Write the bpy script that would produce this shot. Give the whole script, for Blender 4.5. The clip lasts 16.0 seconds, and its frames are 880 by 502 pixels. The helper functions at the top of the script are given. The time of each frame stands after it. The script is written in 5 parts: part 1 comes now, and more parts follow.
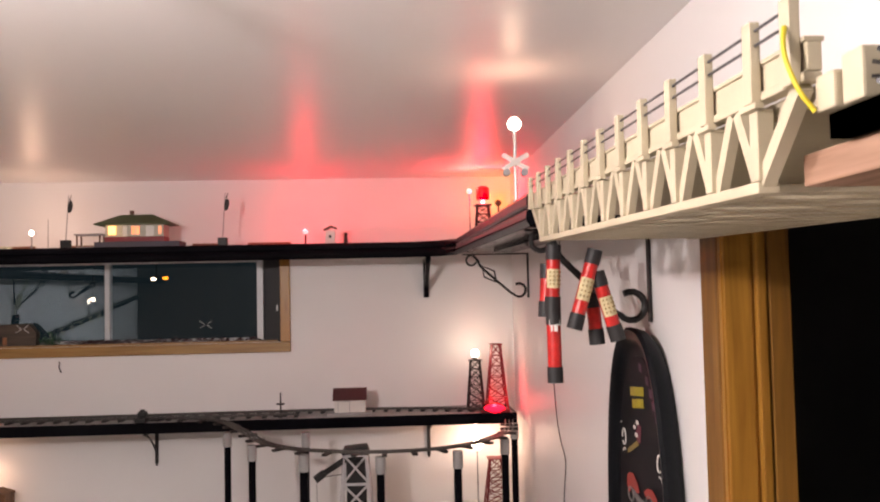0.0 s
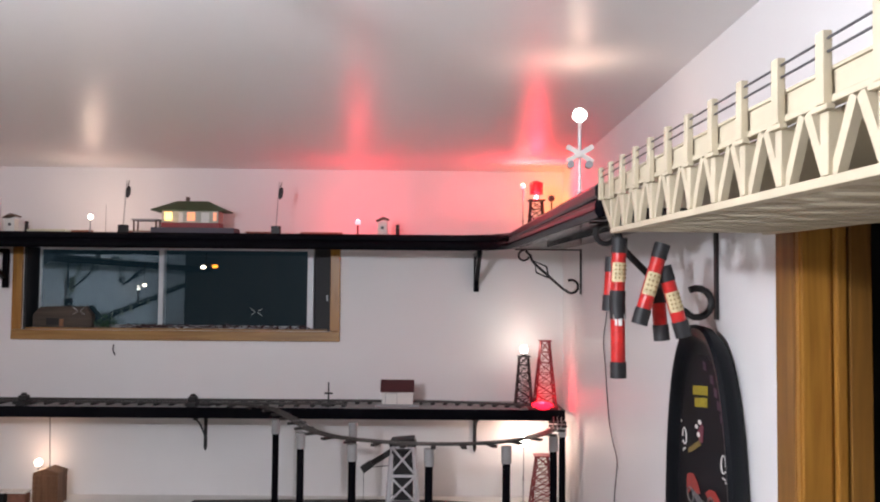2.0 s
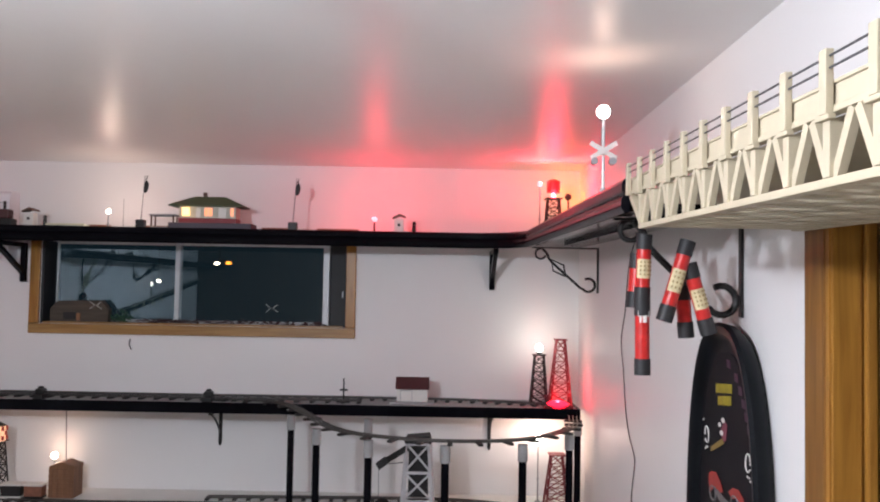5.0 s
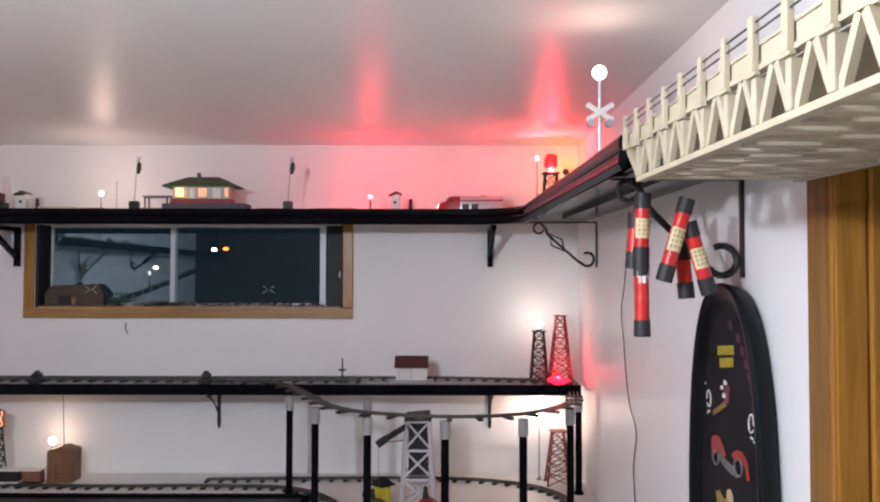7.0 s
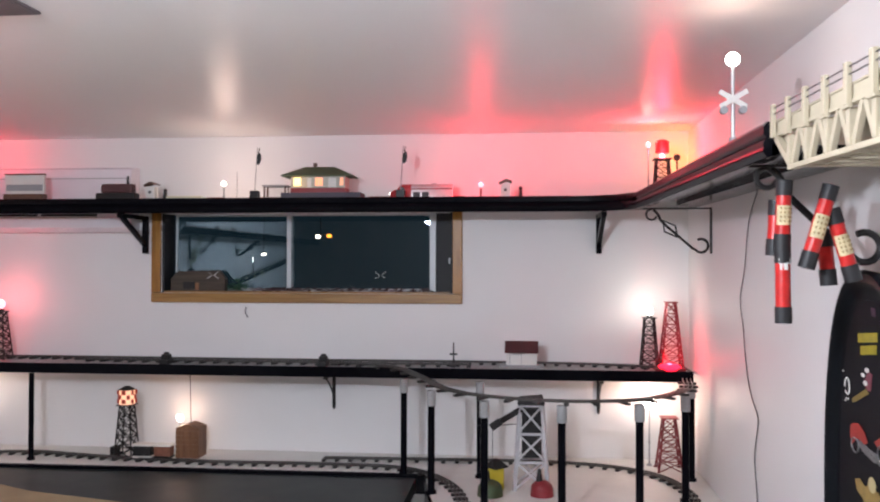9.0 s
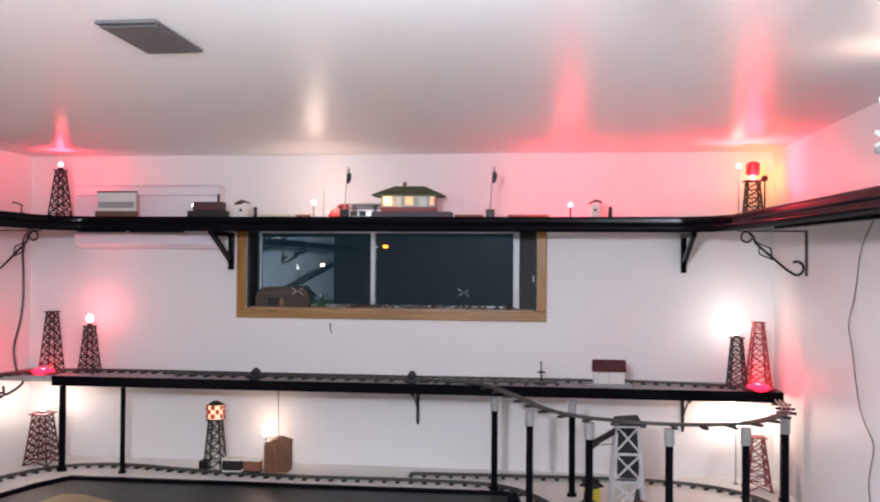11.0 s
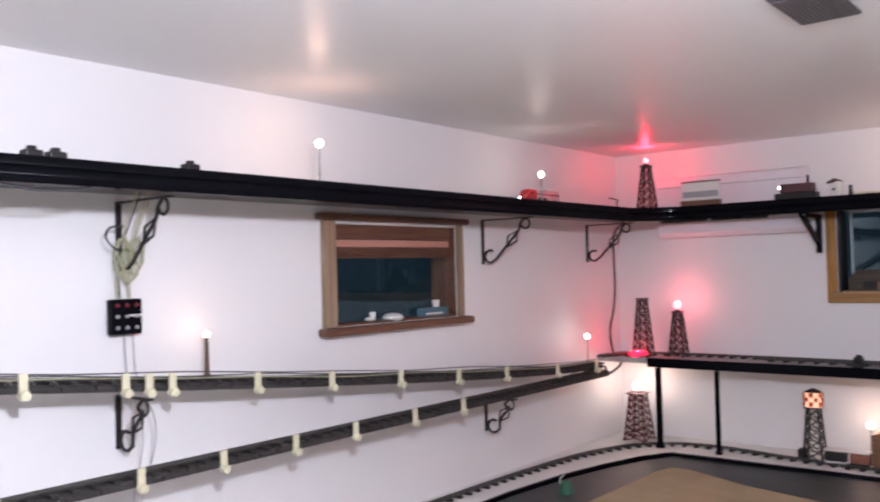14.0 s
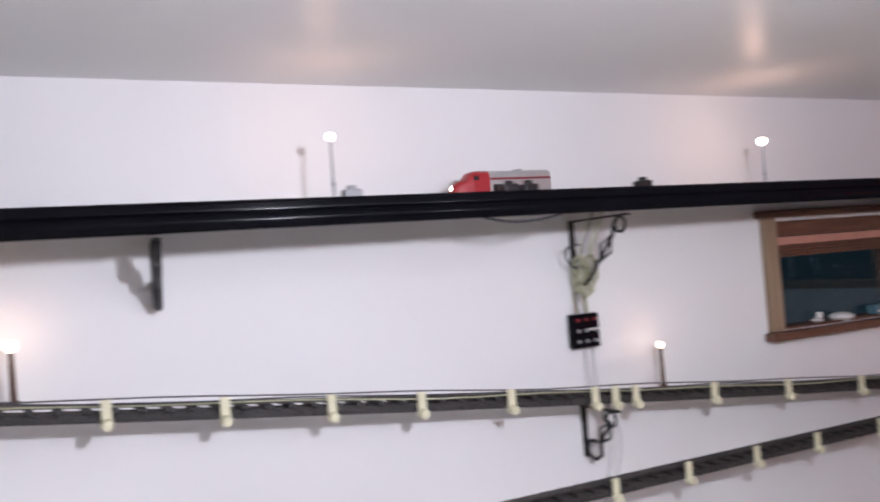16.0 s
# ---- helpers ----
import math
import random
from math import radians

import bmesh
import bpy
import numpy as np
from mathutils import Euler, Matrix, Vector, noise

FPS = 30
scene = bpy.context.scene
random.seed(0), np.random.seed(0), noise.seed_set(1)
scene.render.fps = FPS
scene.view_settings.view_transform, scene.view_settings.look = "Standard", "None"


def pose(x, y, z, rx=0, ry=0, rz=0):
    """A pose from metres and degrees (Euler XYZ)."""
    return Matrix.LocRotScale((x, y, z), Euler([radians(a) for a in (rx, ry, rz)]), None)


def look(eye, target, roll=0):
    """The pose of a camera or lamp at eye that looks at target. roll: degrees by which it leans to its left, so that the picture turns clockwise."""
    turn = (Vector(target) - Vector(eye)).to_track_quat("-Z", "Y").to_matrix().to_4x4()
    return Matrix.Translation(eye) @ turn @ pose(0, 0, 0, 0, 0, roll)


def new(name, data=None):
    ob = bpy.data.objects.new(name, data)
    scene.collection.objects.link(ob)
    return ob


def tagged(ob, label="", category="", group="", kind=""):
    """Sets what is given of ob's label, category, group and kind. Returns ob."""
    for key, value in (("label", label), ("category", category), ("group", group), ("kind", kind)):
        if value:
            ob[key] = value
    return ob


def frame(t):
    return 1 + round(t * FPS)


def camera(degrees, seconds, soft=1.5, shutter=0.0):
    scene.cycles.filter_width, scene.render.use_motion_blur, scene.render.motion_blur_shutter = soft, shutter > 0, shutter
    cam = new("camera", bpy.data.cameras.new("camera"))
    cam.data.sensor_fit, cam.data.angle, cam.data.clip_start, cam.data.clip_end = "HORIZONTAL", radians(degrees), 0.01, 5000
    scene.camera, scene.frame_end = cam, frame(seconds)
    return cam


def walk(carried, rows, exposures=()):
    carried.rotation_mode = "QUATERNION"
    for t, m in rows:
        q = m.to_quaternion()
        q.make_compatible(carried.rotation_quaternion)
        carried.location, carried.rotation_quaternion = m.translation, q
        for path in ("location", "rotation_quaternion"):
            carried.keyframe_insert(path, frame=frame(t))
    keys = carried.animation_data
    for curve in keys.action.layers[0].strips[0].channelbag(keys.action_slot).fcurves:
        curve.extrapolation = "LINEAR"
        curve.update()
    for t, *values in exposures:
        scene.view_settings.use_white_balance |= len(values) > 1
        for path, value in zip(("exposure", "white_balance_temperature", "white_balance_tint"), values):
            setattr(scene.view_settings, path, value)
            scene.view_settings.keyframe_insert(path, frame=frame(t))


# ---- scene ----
cam = camera(54.8, 16.0, 2.0, 0.5)
PATH = [
    (0, (-0.587, 0.91, 1.852), (-0.47, 2.905, 1.945), -1.2),
    (0.5, (-0.559, 0.941, 1.837), (-0.463, 2.937, 1.917), -0.6),
    (1, (-0.58, 0.932, 1.846), (-0.479, 2.928, 1.925), -0.2),
    (1.5, (-0.619, 0.915, 1.845), (-0.573, 2.912, 1.929), 0.3),
    (2, (-0.635, 0.929, 1.835), (-0.614, 2.927, 1.923), 0.5),
    (2.5, (-0.646, 0.939, 1.829), (-0.654, 2.937, 1.912), 0.8),
    (3, (-0.662, 0.929, 1.827), (-0.681, 2.928, 1.911), 1.0),
    (3.5, (-0.667, 0.928, 1.828), (-0.688, 2.926, 1.912), 1.1),
    (4, (-0.667, 0.929, 1.827), (-0.688, 2.927, 1.913), 1.3),
    (6.5, (-0.665, 0.951, 1.794), (-0.636, 2.949, 1.882), 0.3),
    (7, (-0.655, 0.971, 1.77), (-0.655, 2.97, 1.833), 0.1),
    (7.5, (-0.671, 0.961, 1.758), (-0.731, 2.959, 1.805), -0.2),
    (8, (-0.693, 0.943, 1.759), (-0.816, 2.939, 1.804), -0.1),
    (8.5, (-0.72, 0.927, 1.76), (-0.901, 2.919, 1.79), -0.1),
    (11, (-1.127, 0.827, 1.856), (-1.348, 2.815, 1.886), 0.4),
    (11.5, (-1.201, 0.817, 1.849), (-1.649, 2.766, 1.865), 0.6),
    (12, (-1.239, 0.774, 1.843), (-1.853, 2.677, 1.871), 0.7),
    (12.5, (-1.339, 0.704, 1.836), (-2.1, 2.553, 1.882), -0.0),
    (13, (-1.403, 0.685, 1.794), (-2.348, 2.446, 1.863), -0.9),
    (13.5, (-1.459, 0.646, 1.782), (-2.645, 2.255, 1.849), -2.5),
    (14, (-1.471, 0.62, 1.784), (-2.736, 2.169, 1.829), -1.5),
    (14.5, (-1.51, 0.571, 1.799), (-2.931, 1.978, 1.842), -1.6),
    (15, (-1.552, 0.524, 1.811), (-3.058, 1.84, 1.857), -1.9),
    (15.5, (-1.576, 0.494, 1.841), (-3.231, 1.616, 1.886), -3.6),
    (16, (-1.628, 0.42, 1.89), (-3.414, 1.32, 1.934), -4.6),
]
walk(cam, [(t, look(eye, target, roll)) for t, eye, target, roll in PATH],
     [(0, -0.10, 8200, 18), (1.0, -0.09, 7000, 13), (3.5, -0.09, 6550, 7), (8.5, 0.09, 6350, 7), (11.0, 0.38, 6350, 9), (12.5, 0.50, 6250, 9), (14.0, 0.14, 6350, 13), (15.5, -0.24, 6500, 14), (16.0, -0.34, 6450, 13)])

# ---- world, exposure, room light ----
world = bpy.data.worlds.new("dusk")
scene.world = world
world.use_nodes = True
bg = world.node_tree.nodes["Background"]
bg.inputs[0].default_value, bg.inputs[1].default_value = (0.20, 0.42, 0.60, 1), 0.042


def lamp(x, y, z, colour, watts, radius=0.012):
    data = bpy.data.lights.new("bulb_light", "POINT")
    data.color, data.energy, data.shadow_soft_size = colour, watts, radius
    ob = new("bulb_light", data)
    ob.location = (x, y, z)
    return ob


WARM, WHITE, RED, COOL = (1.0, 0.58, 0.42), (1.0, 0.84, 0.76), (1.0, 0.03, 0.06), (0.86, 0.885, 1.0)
# unseen sources: the first assumed for the room, the second added fill
UNSEEN_PENDANTS = ((-1.66, 1.05, 122), (-1.25, 1.85, 22))
for px, py, watts in UNSEEN_PENDANTS:
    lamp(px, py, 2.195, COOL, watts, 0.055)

# ---- materials ----


def mat(name, colour, rough=0.6, metal=0.0, vary=0.12, scale=8.0, bump=0.05, fine=90.0, spec=0.5, glow=None, strength=0.0):
    """Noise at two scales moves colour and roughness; fine noise gives relief."""
    m = bpy.data.materials.new(name)
    m.use_nodes = True
    n, l = m.node_tree.nodes, m.node_tree.links
    b = n["Principled BSDF"]
    co = n.new("ShaderNodeTexCoord")
    big, small = n.new("ShaderNodeTexNoise"), n.new("ShaderNodeTexNoise")
    big.inputs["Scale"].default_value, small.inputs["Scale"].default_value = scale, fine
    big.inputs["Detail"].default_value = 5
    info = n.new("ShaderNodeObjectInfo")
    l.new(co.outputs["Object"], big.inputs["Vector"])
    l.new(co.outputs["Object"], small.inputs["Vector"])
    mix = n.new("ShaderNodeMath")
    mix.operation = "ADD"
    half = n.new("ShaderNodeMath")
    half.operation = "MULTIPLY_ADD"
    half.inputs[1].default_value, half.inputs[2].default_value = 0.35, 0.0
    l.new(small.outputs["Fac"], half.inputs[0])
    l.new(big.outputs["Fac"], mix.inputs[0])
    l.new(half.outputs[0], mix.inputs[1])
    ramp = n.new("ShaderNodeMapRange")
    ramp.inputs["From Min"].default_value, ramp.inputs["From Max"].default_value = 0.3, 1.05
    ramp.inputs["To Min"].default_value, ramp.inputs["To Max"].default_value = 1 - vary, 1 + vary
    l.new(mix.outputs[0], ramp.inputs["Value"])
    scl = n.new("ShaderNodeVectorMath")
    scl.operation = "SCALE"
    scl.inputs[0].default_value = colour
    l.new(ramp.outputs[0], scl.inputs["Scale"])
    l.new(scl.outputs[0], b.inputs["Base Color"])
    rr = n.new("ShaderNodeMapRange")
    rr.inputs["To Min"].default_value, rr.inputs["To Max"].default_value = max(0.02, rough - 0.12 * rough), min(1, rough + 0.12)
    l.new(big.outputs["Fac"], rr.inputs["Value"])
    l.new(rr.outputs[0], b.inputs["Roughness"])
    b.inputs["Metallic"].default_value = metal
    b.inputs["Specular IOR Level"].default_value = spec
    if bump:
        bp = n.new("ShaderNodeBump")
        bp.inputs["Strength"].default_value, bp.inputs["Distance"].default_value = bump, 0.002
        l.new(small.outputs["Fac"], bp.inputs["Height"])
        l.new(bp.outputs[0], b.inputs["Normal"])
    if glow:
        b.inputs["Emission Color"].default_value = (*glow, 1)
        b.inputs["Emission Strength"].default_value = strength
    return m


def wood(name, dark, light, axis=2, scale=14.0, rough=0.38):
    """Grain stretched along one axis, with fine streaks."""
    m = bpy.data.materials.new(name)
    m.use_nodes = True
    n, l = m.node_tree.nodes, m.node_tree.links
    b = n["Principled BSDF"]
    co, mp = n.new("ShaderNodeTexCoord"), n.new("ShaderNodeMapping")
    s = [scale * 4] * 3
    s[axis] = scale * 0.25
    mp.inputs["Scale"].default_value = s
    l.new(co.outputs["Object"], mp.inputs["Vector"])
    a = n.new("ShaderNodeTexNoise")
    a.inputs["Scale"].default_value, a.inputs["Detail"].default_value, a.inputs["Distortion"].default_value = 1.0, 6, 0.6
    l.new(mp.outputs[0], a.inputs["Vector"])
    r = n.new("ShaderNodeValToRGB")
    r.color_ramp.elements[0].position, r.color_ramp.elements[1].position = 0.3, 0.7
    r.color_ramp.elements[0].color, r.color_ramp.elements[1].color = (*dark, 1), (*light, 1)
    l.new(a.outputs["Fac"], r.inputs[0])
    l.new(r.outputs[0], b.inputs["Base Color"])
    bp = n.new("ShaderNodeBump")
    bp.inputs["Strength"].default_value, bp.inputs["Distance"].default_value = 0.12, 0.001
    l.new(a.outputs["Fac"], bp.inputs["Height"])
    l.new(bp.outputs[0], b.inputs["Normal"])
    b.inputs["Roughness"].default_value = rough
    return m


def glass(name, ior=1.95):
    m = bpy.data.materials.new(name)
    m.use_nodes = True
    b = m.node_tree.nodes["Principled BSDF"]
    b.inputs["Base Color"].default_value = (0.62, 0.68, 0.70, 1)
    b.inputs["Transmission Weight"].default_value = 1.0
    b.inputs["Roughness"].default_value = 0.0
    b.inputs["IOR"].default_value = ior
    b.inputs["Specular Tint"].default_value = (0.66, 0.86, 1.0, 1)
    return m


M_WALL = mat("white_wall_paint", (0.80, 0.79, 0.785), 0.48, vary=0.035, scale=1.6, bump=0.10, fine=160, spec=0.32)
M_CEIL = mat("satin_ceiling_paint", (0.88, 0.87, 0.865), 0.36, vary=0.02, scale=0.8, bump=0.0, fine=30, spec=0.5)
# unseen south wall, made dark so that the right pane reflects little
M_DARKSOUTH = wood("dark_unseen_wall", (0.035, 0.02, 0.012), (0.08, 0.045, 0.025), 2, 5.0, 0.5)
# floor stays out of view; its paleness is there to bounce light upwards
M_FLOOR = mat("beige_bounce_carpet", (0.68, 0.65, 0.61), 0.95, vary=0.25, scale=6, bump=0.6, fine=220)
M_BLACK = mat("gloss_black_paint", (0.004, 0.004, 0.006), 0.10, vary=0.3, scale=5, bump=0.02, spec=0.06)
M_IRON = mat("black_wrought_iron", (0.012, 0.011, 0.011), 0.45, vary=0.3, bump=0.12, spec=0.4)
M_OAK = wood("honey_oak", (0.25, 0.105, 0.016), (0.42, 0.20, 0.035), 2)
# darker copy of the oak: puts the casing's weaker light into the colour
M_OAKSHADE = wood("shaded_oak", (0.15, 0.065, 0.014), (0.27, 0.125, 0.026), 2)
M_OAKX = wood("honey_oak_rail", (0.24, 0.12, 0.03), (0.38, 0.21, 0.065), 0)
M_OAKY = wood("honey_oak_cross", (0.24, 0.12, 0.03), (0.38, 0.21, 0.065), 1)
M_BRIDGE = mat("cream_painted_wood", (0.47, 0.41, 0.295), 0.55, vary=0.10, scale=14, bump=0.12)
M_CREAM = mat("cream_plastic", (0.66, 0.63, 0.45), 0.4, vary=0.08, scale=20, bump=0.03)
M_WIRE = mat("dark_wire", (0.05, 0.05, 0.055), 0.4, bump=0.0)
M_YWIRE = mat("yellow_wire", (0.60, 0.48, 0.03), 0.4, bump=0.0)
M_PWIRE = mat("pale_wire", (0.42, 0.42, 0.28), 0.45, bump=0.0)
M_RAIL = mat("tinned_rail", (0.11, 0.105, 0.10), 0.38, metal=0.8, vary=0.25, bump=0.05)
M_TIE = mat("dark_track_tie", (0.022, 0.020, 0.019), 0.6, vary=0.3, bump=0.1)
M_BED = mat("grey_roadbed", (0.40, 0.395, 0.395), 0.85, vary=0.35, scale=40, bump=0.5, fine=260)
M_LEDGE = mat("weathered_dark_board", (0.030, 0.026, 0.025), 0.7, vary=0.6, scale=30, bump=0.6, fine=120)
M_WBOARD = mat("white_painted_board", (0.74, 0.73, 0.70), 0.5, vary=0.08, scale=7, bump=0.08)
M_MATTE = mat("matte_dark_board", (0.026, 0.034, 0.034), 0.42, vary=0.3, spec=0.35)
M_GREYCAP = mat("grey_pipe_fitting", (0.30, 0.30, 0.30), 0.5, vary=0.1, bump=0.04)
M_ALU = mat("white_sash", (0.52, 0.54, 0.56), 0.4, metal=0.1, vary=0.08, bump=0.03)
M_GLASS = glass("window_glass")
M_GLASS2 = glass("small_window_glass", 1.5)
# near-black; on the passage walls the colour stands for missing light
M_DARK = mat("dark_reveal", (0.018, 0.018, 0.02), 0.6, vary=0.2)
M_BROWN = mat("brown_plastic", (0.10, 0.055, 0.035), 0.5, vary=0.2, scale=20)
M_MAROON = mat("maroon_roof", (0.075, 0.022, 0.024), 0.5, vary=0.2, scale=20, bump=0.2)
M_WHITE = mat("white_plastic", (0.72, 0.70, 0.66), 0.45, vary=0.07, scale=20)
M_GREEN = mat("green_roof", (0.055, 0.085, 0.035), 0.55, vary=0.25, scale=25, bump=0.3)
M_RED = mat("red_paint", (0.36, 0.016, 0.022), 0.35, vary=0.12, scale=15)
M_SILVER = mat("silver_body", (0.55, 0.54, 0.54), 0.32, metal=0.6, vary=0.08, scale=20)
M_GREYP = mat("grey_plastic", (0.32, 0.32, 0.33), 0.45, vary=0.12, scale=20)
M_BRICK = mat("brick_red", (0.22, 0.085, 0.05), 0.75, vary=0.3, scale=40, bump=0.3)
M_CRATE = wood("crate_wood", (0.13, 0.055, 0.025), (0.26, 0.12, 0.055), 2, 20, 0.6)
M_TAN = mat("tan_cork_top", (0.36, 0.29, 0.17), 0.85, vary=0.18, scale=10, bump=0.3, fine=200)
M_VENT = mat("grey_vent_metal", (0.11, 0.105, 0.11), 0.5, vary=0.15, bump=0.05)
M_YELLOW = mat("yellow_paint", (0.55, 0.45, 0.03), 0.45, vary=0.1)
M_SKIN = mat("green_felt", (0.03, 0.12, 0.07), 0.6, vary=0.25)
M_BULB = mat("lit_bulb", (0.9, 0.8, 0.7), 0.3, bump=0, glow=(1.0, 0.80, 0.62), strength=16)
M_BULBW = mat("lit_white_bulb", (0.9, 0.9, 0.85), 0.3, bump=0, glow=(1.0, 0.93, 0.85), strength=22)
M_BULBP = mat("lit_pink_bulb", (0.9, 0.5, 0.5), 0.3, bump=0, glow=(1.0, 0.16, 0.20), strength=4.5)
M_BULBR = mat("lit_red_lens", (0.6, 0.02, 0.03), 0.3, bump=0, glow=(1.0, 0.008, 0.03), strength=5)
M_GLOWY = mat("lit_window", (0.8, 0.6, 0.3), 0.4, bump=0, glow=(1.0, 0.60, 0.20), strength=2.2)
M_TANKO = mat("pale_lit_tank", (0.8, 0.55, 0.40), 0.4, bump=0, glow=(1.0, 0.50, 0.28), strength=0.8)
M_CHECK = mat("dark_red_check", (0.22, 0.03, 0.02), 0.45, bump=0, glow=(1.0, 0.08, 0.02), strength=0.12)
M_GLOWO = mat("lit_orange_panel", (0.7, 0.3, 0.15), 0.4, bump=0, glow=(1.0, 0.34, 0.16), strength=1.1)

# ---- mesh helpers ----


def add_box(bm, lo, hi, bev=0.0):
    lo, hi = Vector(lo), Vector(hi)
    m = Matrix.Translation((lo + hi) / 2) @ Matrix.Diagonal((*(hi - lo), 1))
    out = bmesh.ops.create_cube(bm, size=1, matrix=m)
    if bev:
        edges = list({e for v in out["verts"] for e in v.link_edges})
        bmesh.ops.bevel(bm, geom=edges, offset=bev, segments=2, affect="EDGES", profile=0.6)
    return bm


def add_cyl(bm, a, b, r1, r2=None, seg=14):
    a, b = Vector(a), Vector(b)
    d = b - a
    m = Matrix.Translation((a + b) / 2) @ d.to_track_quat("Z", "Y").to_matrix().to_4x4()
    bmesh.ops.create_cone(bm, cap_ends=True, segments=seg, radius1=r1, radius2=r1 if r2 is None else r2, depth=d.length, matrix=m)
    return bm


def add_ball(bm, at, r, flat=1.0, seg=14):
    bmesh.ops.create_uvsphere(bm, u_segments=seg, v_segments=seg // 2 + 1, radius=r,
                              matrix=Matrix.Translation(at) @ Matrix.Diagonal((1, 1, flat, 1)))
    return bm


def add_bar(bm, a, b, w, h=None):
    """A square bar from a to b."""
    a, b = Vector(a), Vector(b)
    d = b - a
    m = Matrix.Translation((a + b) / 2) @ d.to_track_quat("Z", "Y").to_matrix().to_4x4() @ Matrix.Diagonal((w, h or w, d.length, 1))
    bmesh.ops.create_cube(bm, size=1, matrix=m)
    return bm


def add_sweep(bm, pts, section, closed=False):
    """Sweep a closed section (side, up) along a path that keeps z up."""
    rings, n = [], len(pts)
    pts = [Vector(p) for p in pts]
    for i, p in enumerate(pts):
        a = pts[i - 1] if i else (pts[-1] if closed else p)
        c = pts[(i + 1) % n] if (i < n - 1 or closed) else p
        t = (c - a).normalized()
        d1 = (p - a).normalized() if (p - a).length > 1e-9 else t
        side = Vector((t.y, -t.x, 0)).normalized() if abs(t.z) < 0.95 else Vector((1, 0, 0))
        up = side.cross(t).normalized()
        stretch = 1 / max(0.5, d1.dot(t))
        rings.append([bm.verts.new(p + side * (s * stretch) + up * u) for s, u in section])
    k = len(section)
    for i in range(n - 1 + (1 if closed else 0)):
        ra, rb = rings[i], rings[(i + 1) % n]
        for j in range(k):
            bm.faces.new((ra[j], ra[(j + 1) % k], rb[(j + 1) % k], rb[j]))
    if not closed:
        bm.faces.new(rings[0][::-1])
        bm.faces.new(rings[-1])
    return bm


def circle(r, seg=8):
    return [(r * math.cos(2 * math.pi * i / seg), r * math.sin(2 * math.pi * i / seg)) for i in range(seg)]


def add_tube(bm, pts, r, seg=8):
    """Round tube through points, with a frame carried along."""
    pts = [Vector(p) for p in pts]
    rings, ref = [], Vector((0.31, 0.17, 0.93))
    for i, p in enumerate(pts):
        t = (pts[min(i + 1, len(pts) - 1)] - pts[max(i - 1, 0)]).normalized()
        ref = (ref - t * ref.dot(t))
        ref = ref.normalized() if ref.length > 1e-4 else t.orthogonal().normalized()
        o = t.cross(ref)
        rings.append([bm.verts.new(p + ref * (r * c) + o * (r * s)) for c, s in circle(1, seg)])
    for ra, rb in zip(rings, rings[1:]):
        for j in range(seg):
            bm.faces.new((ra[j], ra[(j + 1) % seg], rb[(j + 1) % seg], rb[j]))
    bm.faces.new(rings[0][::-1])
    bm.faces.new(rings[-1])
    return bm


def add_prism(bm, outline, z0, z1):
    low = [bm.verts.new((x, y, z0)) for x, y in outline]
    top = [bm.verts.new((x, y, z1)) for x, y in outline]
    n = len(outline)
    bm.faces.new(low[::-1])
    bm.faces.new(top)
    for i in range(n):
        bm.faces.new((low[i], low[(i + 1) % n], top[(i + 1) % n], top[i]))
    return bm


def spline(ctrl, steps=8):
    """Smooth points through the control points."""
    p = [Vector(c) for c in ctrl]
    p = [p[0] * 2 - p[1], *p, p[-1] * 2 - p[-2]]
    out = []
    for i in range(1, len(p) - 2):
        for k in range(steps):
            t = k / steps
            out.append(0.5 * (2 * p[i] + (p[i + 1] - p[i - 1]) * t + (2 * p[i - 1] - 5 * p[i] + 4 * p[i + 1] - p[i + 2]) * t * t
                              + (3 * p[i] - p[i - 1] - 3 * p[i + 1] + p[i + 2]) * t ** 3))
    return out + [p[-2]]


B = bmesh.new


def mesh_of(name, bm, material, smooth=False):
    bmesh.ops.recalc_face_normals(bm, faces=bm.faces)
    me = bpy.data.meshes.new(name)
    bm.to_mesh(me)
    bm.free()
    me.materials.append(material)
    if smooth:
        for f in me.polygons:
            f.use_smooth = True
        me.set_sharp_from_angle(angle=radians(40))
    return me


def part(name, bm, material, parent=None, label="", smooth=False):
    ob = new(name, mesh_of(name, bm, material, smooth))
    ob.parent = parent
    return tagged(ob, label)


def thing(name, label, category, m=None, group="", kind=""):
    ob = new(name)
    ob.empty_display_size = 0.05
    ob.matrix_basis = m or Matrix()
    return tagged(ob, label, category, group, kind)


# ---- room ----
WX, EX, NY, SY, CZ = -3.74, 0.0, 5.0, -1.6, 2.40
DECK, LIP, UNDER = 2.045, 2.07, 2.005
SD = 0.33


def wall(name, axis, at, out, a0, a1, hole, label):
    """A wall, out thick, with one opening (a0, a1, z0, z1) or none."""
    bm = B()
    lo, hi = sorted((at, at + out))

    def slab(p, q, z0, z1):
        if axis == "y":
            add_box(bm, (p, lo, z0), (q, hi, z1))
        else:
            add_box(bm, (lo, p, z0), (hi, q, z1))
    if hole:
        h0, h1, z0, z1 = hole
        slab(a0, h0, 0, CZ)
        slab(h1, a1, 0, CZ)
        slab(h0, h1, z1, CZ)
        if z0 > 0:
            slab(h0, h1, 0, z0)
    else:
        slab(a0, a1, 0, CZ)
    ob = part(name, bm, M_DARKSOUTH if name == "wall_south" else M_WALL)
    return tagged(ob, label, "wall", kind="structure")


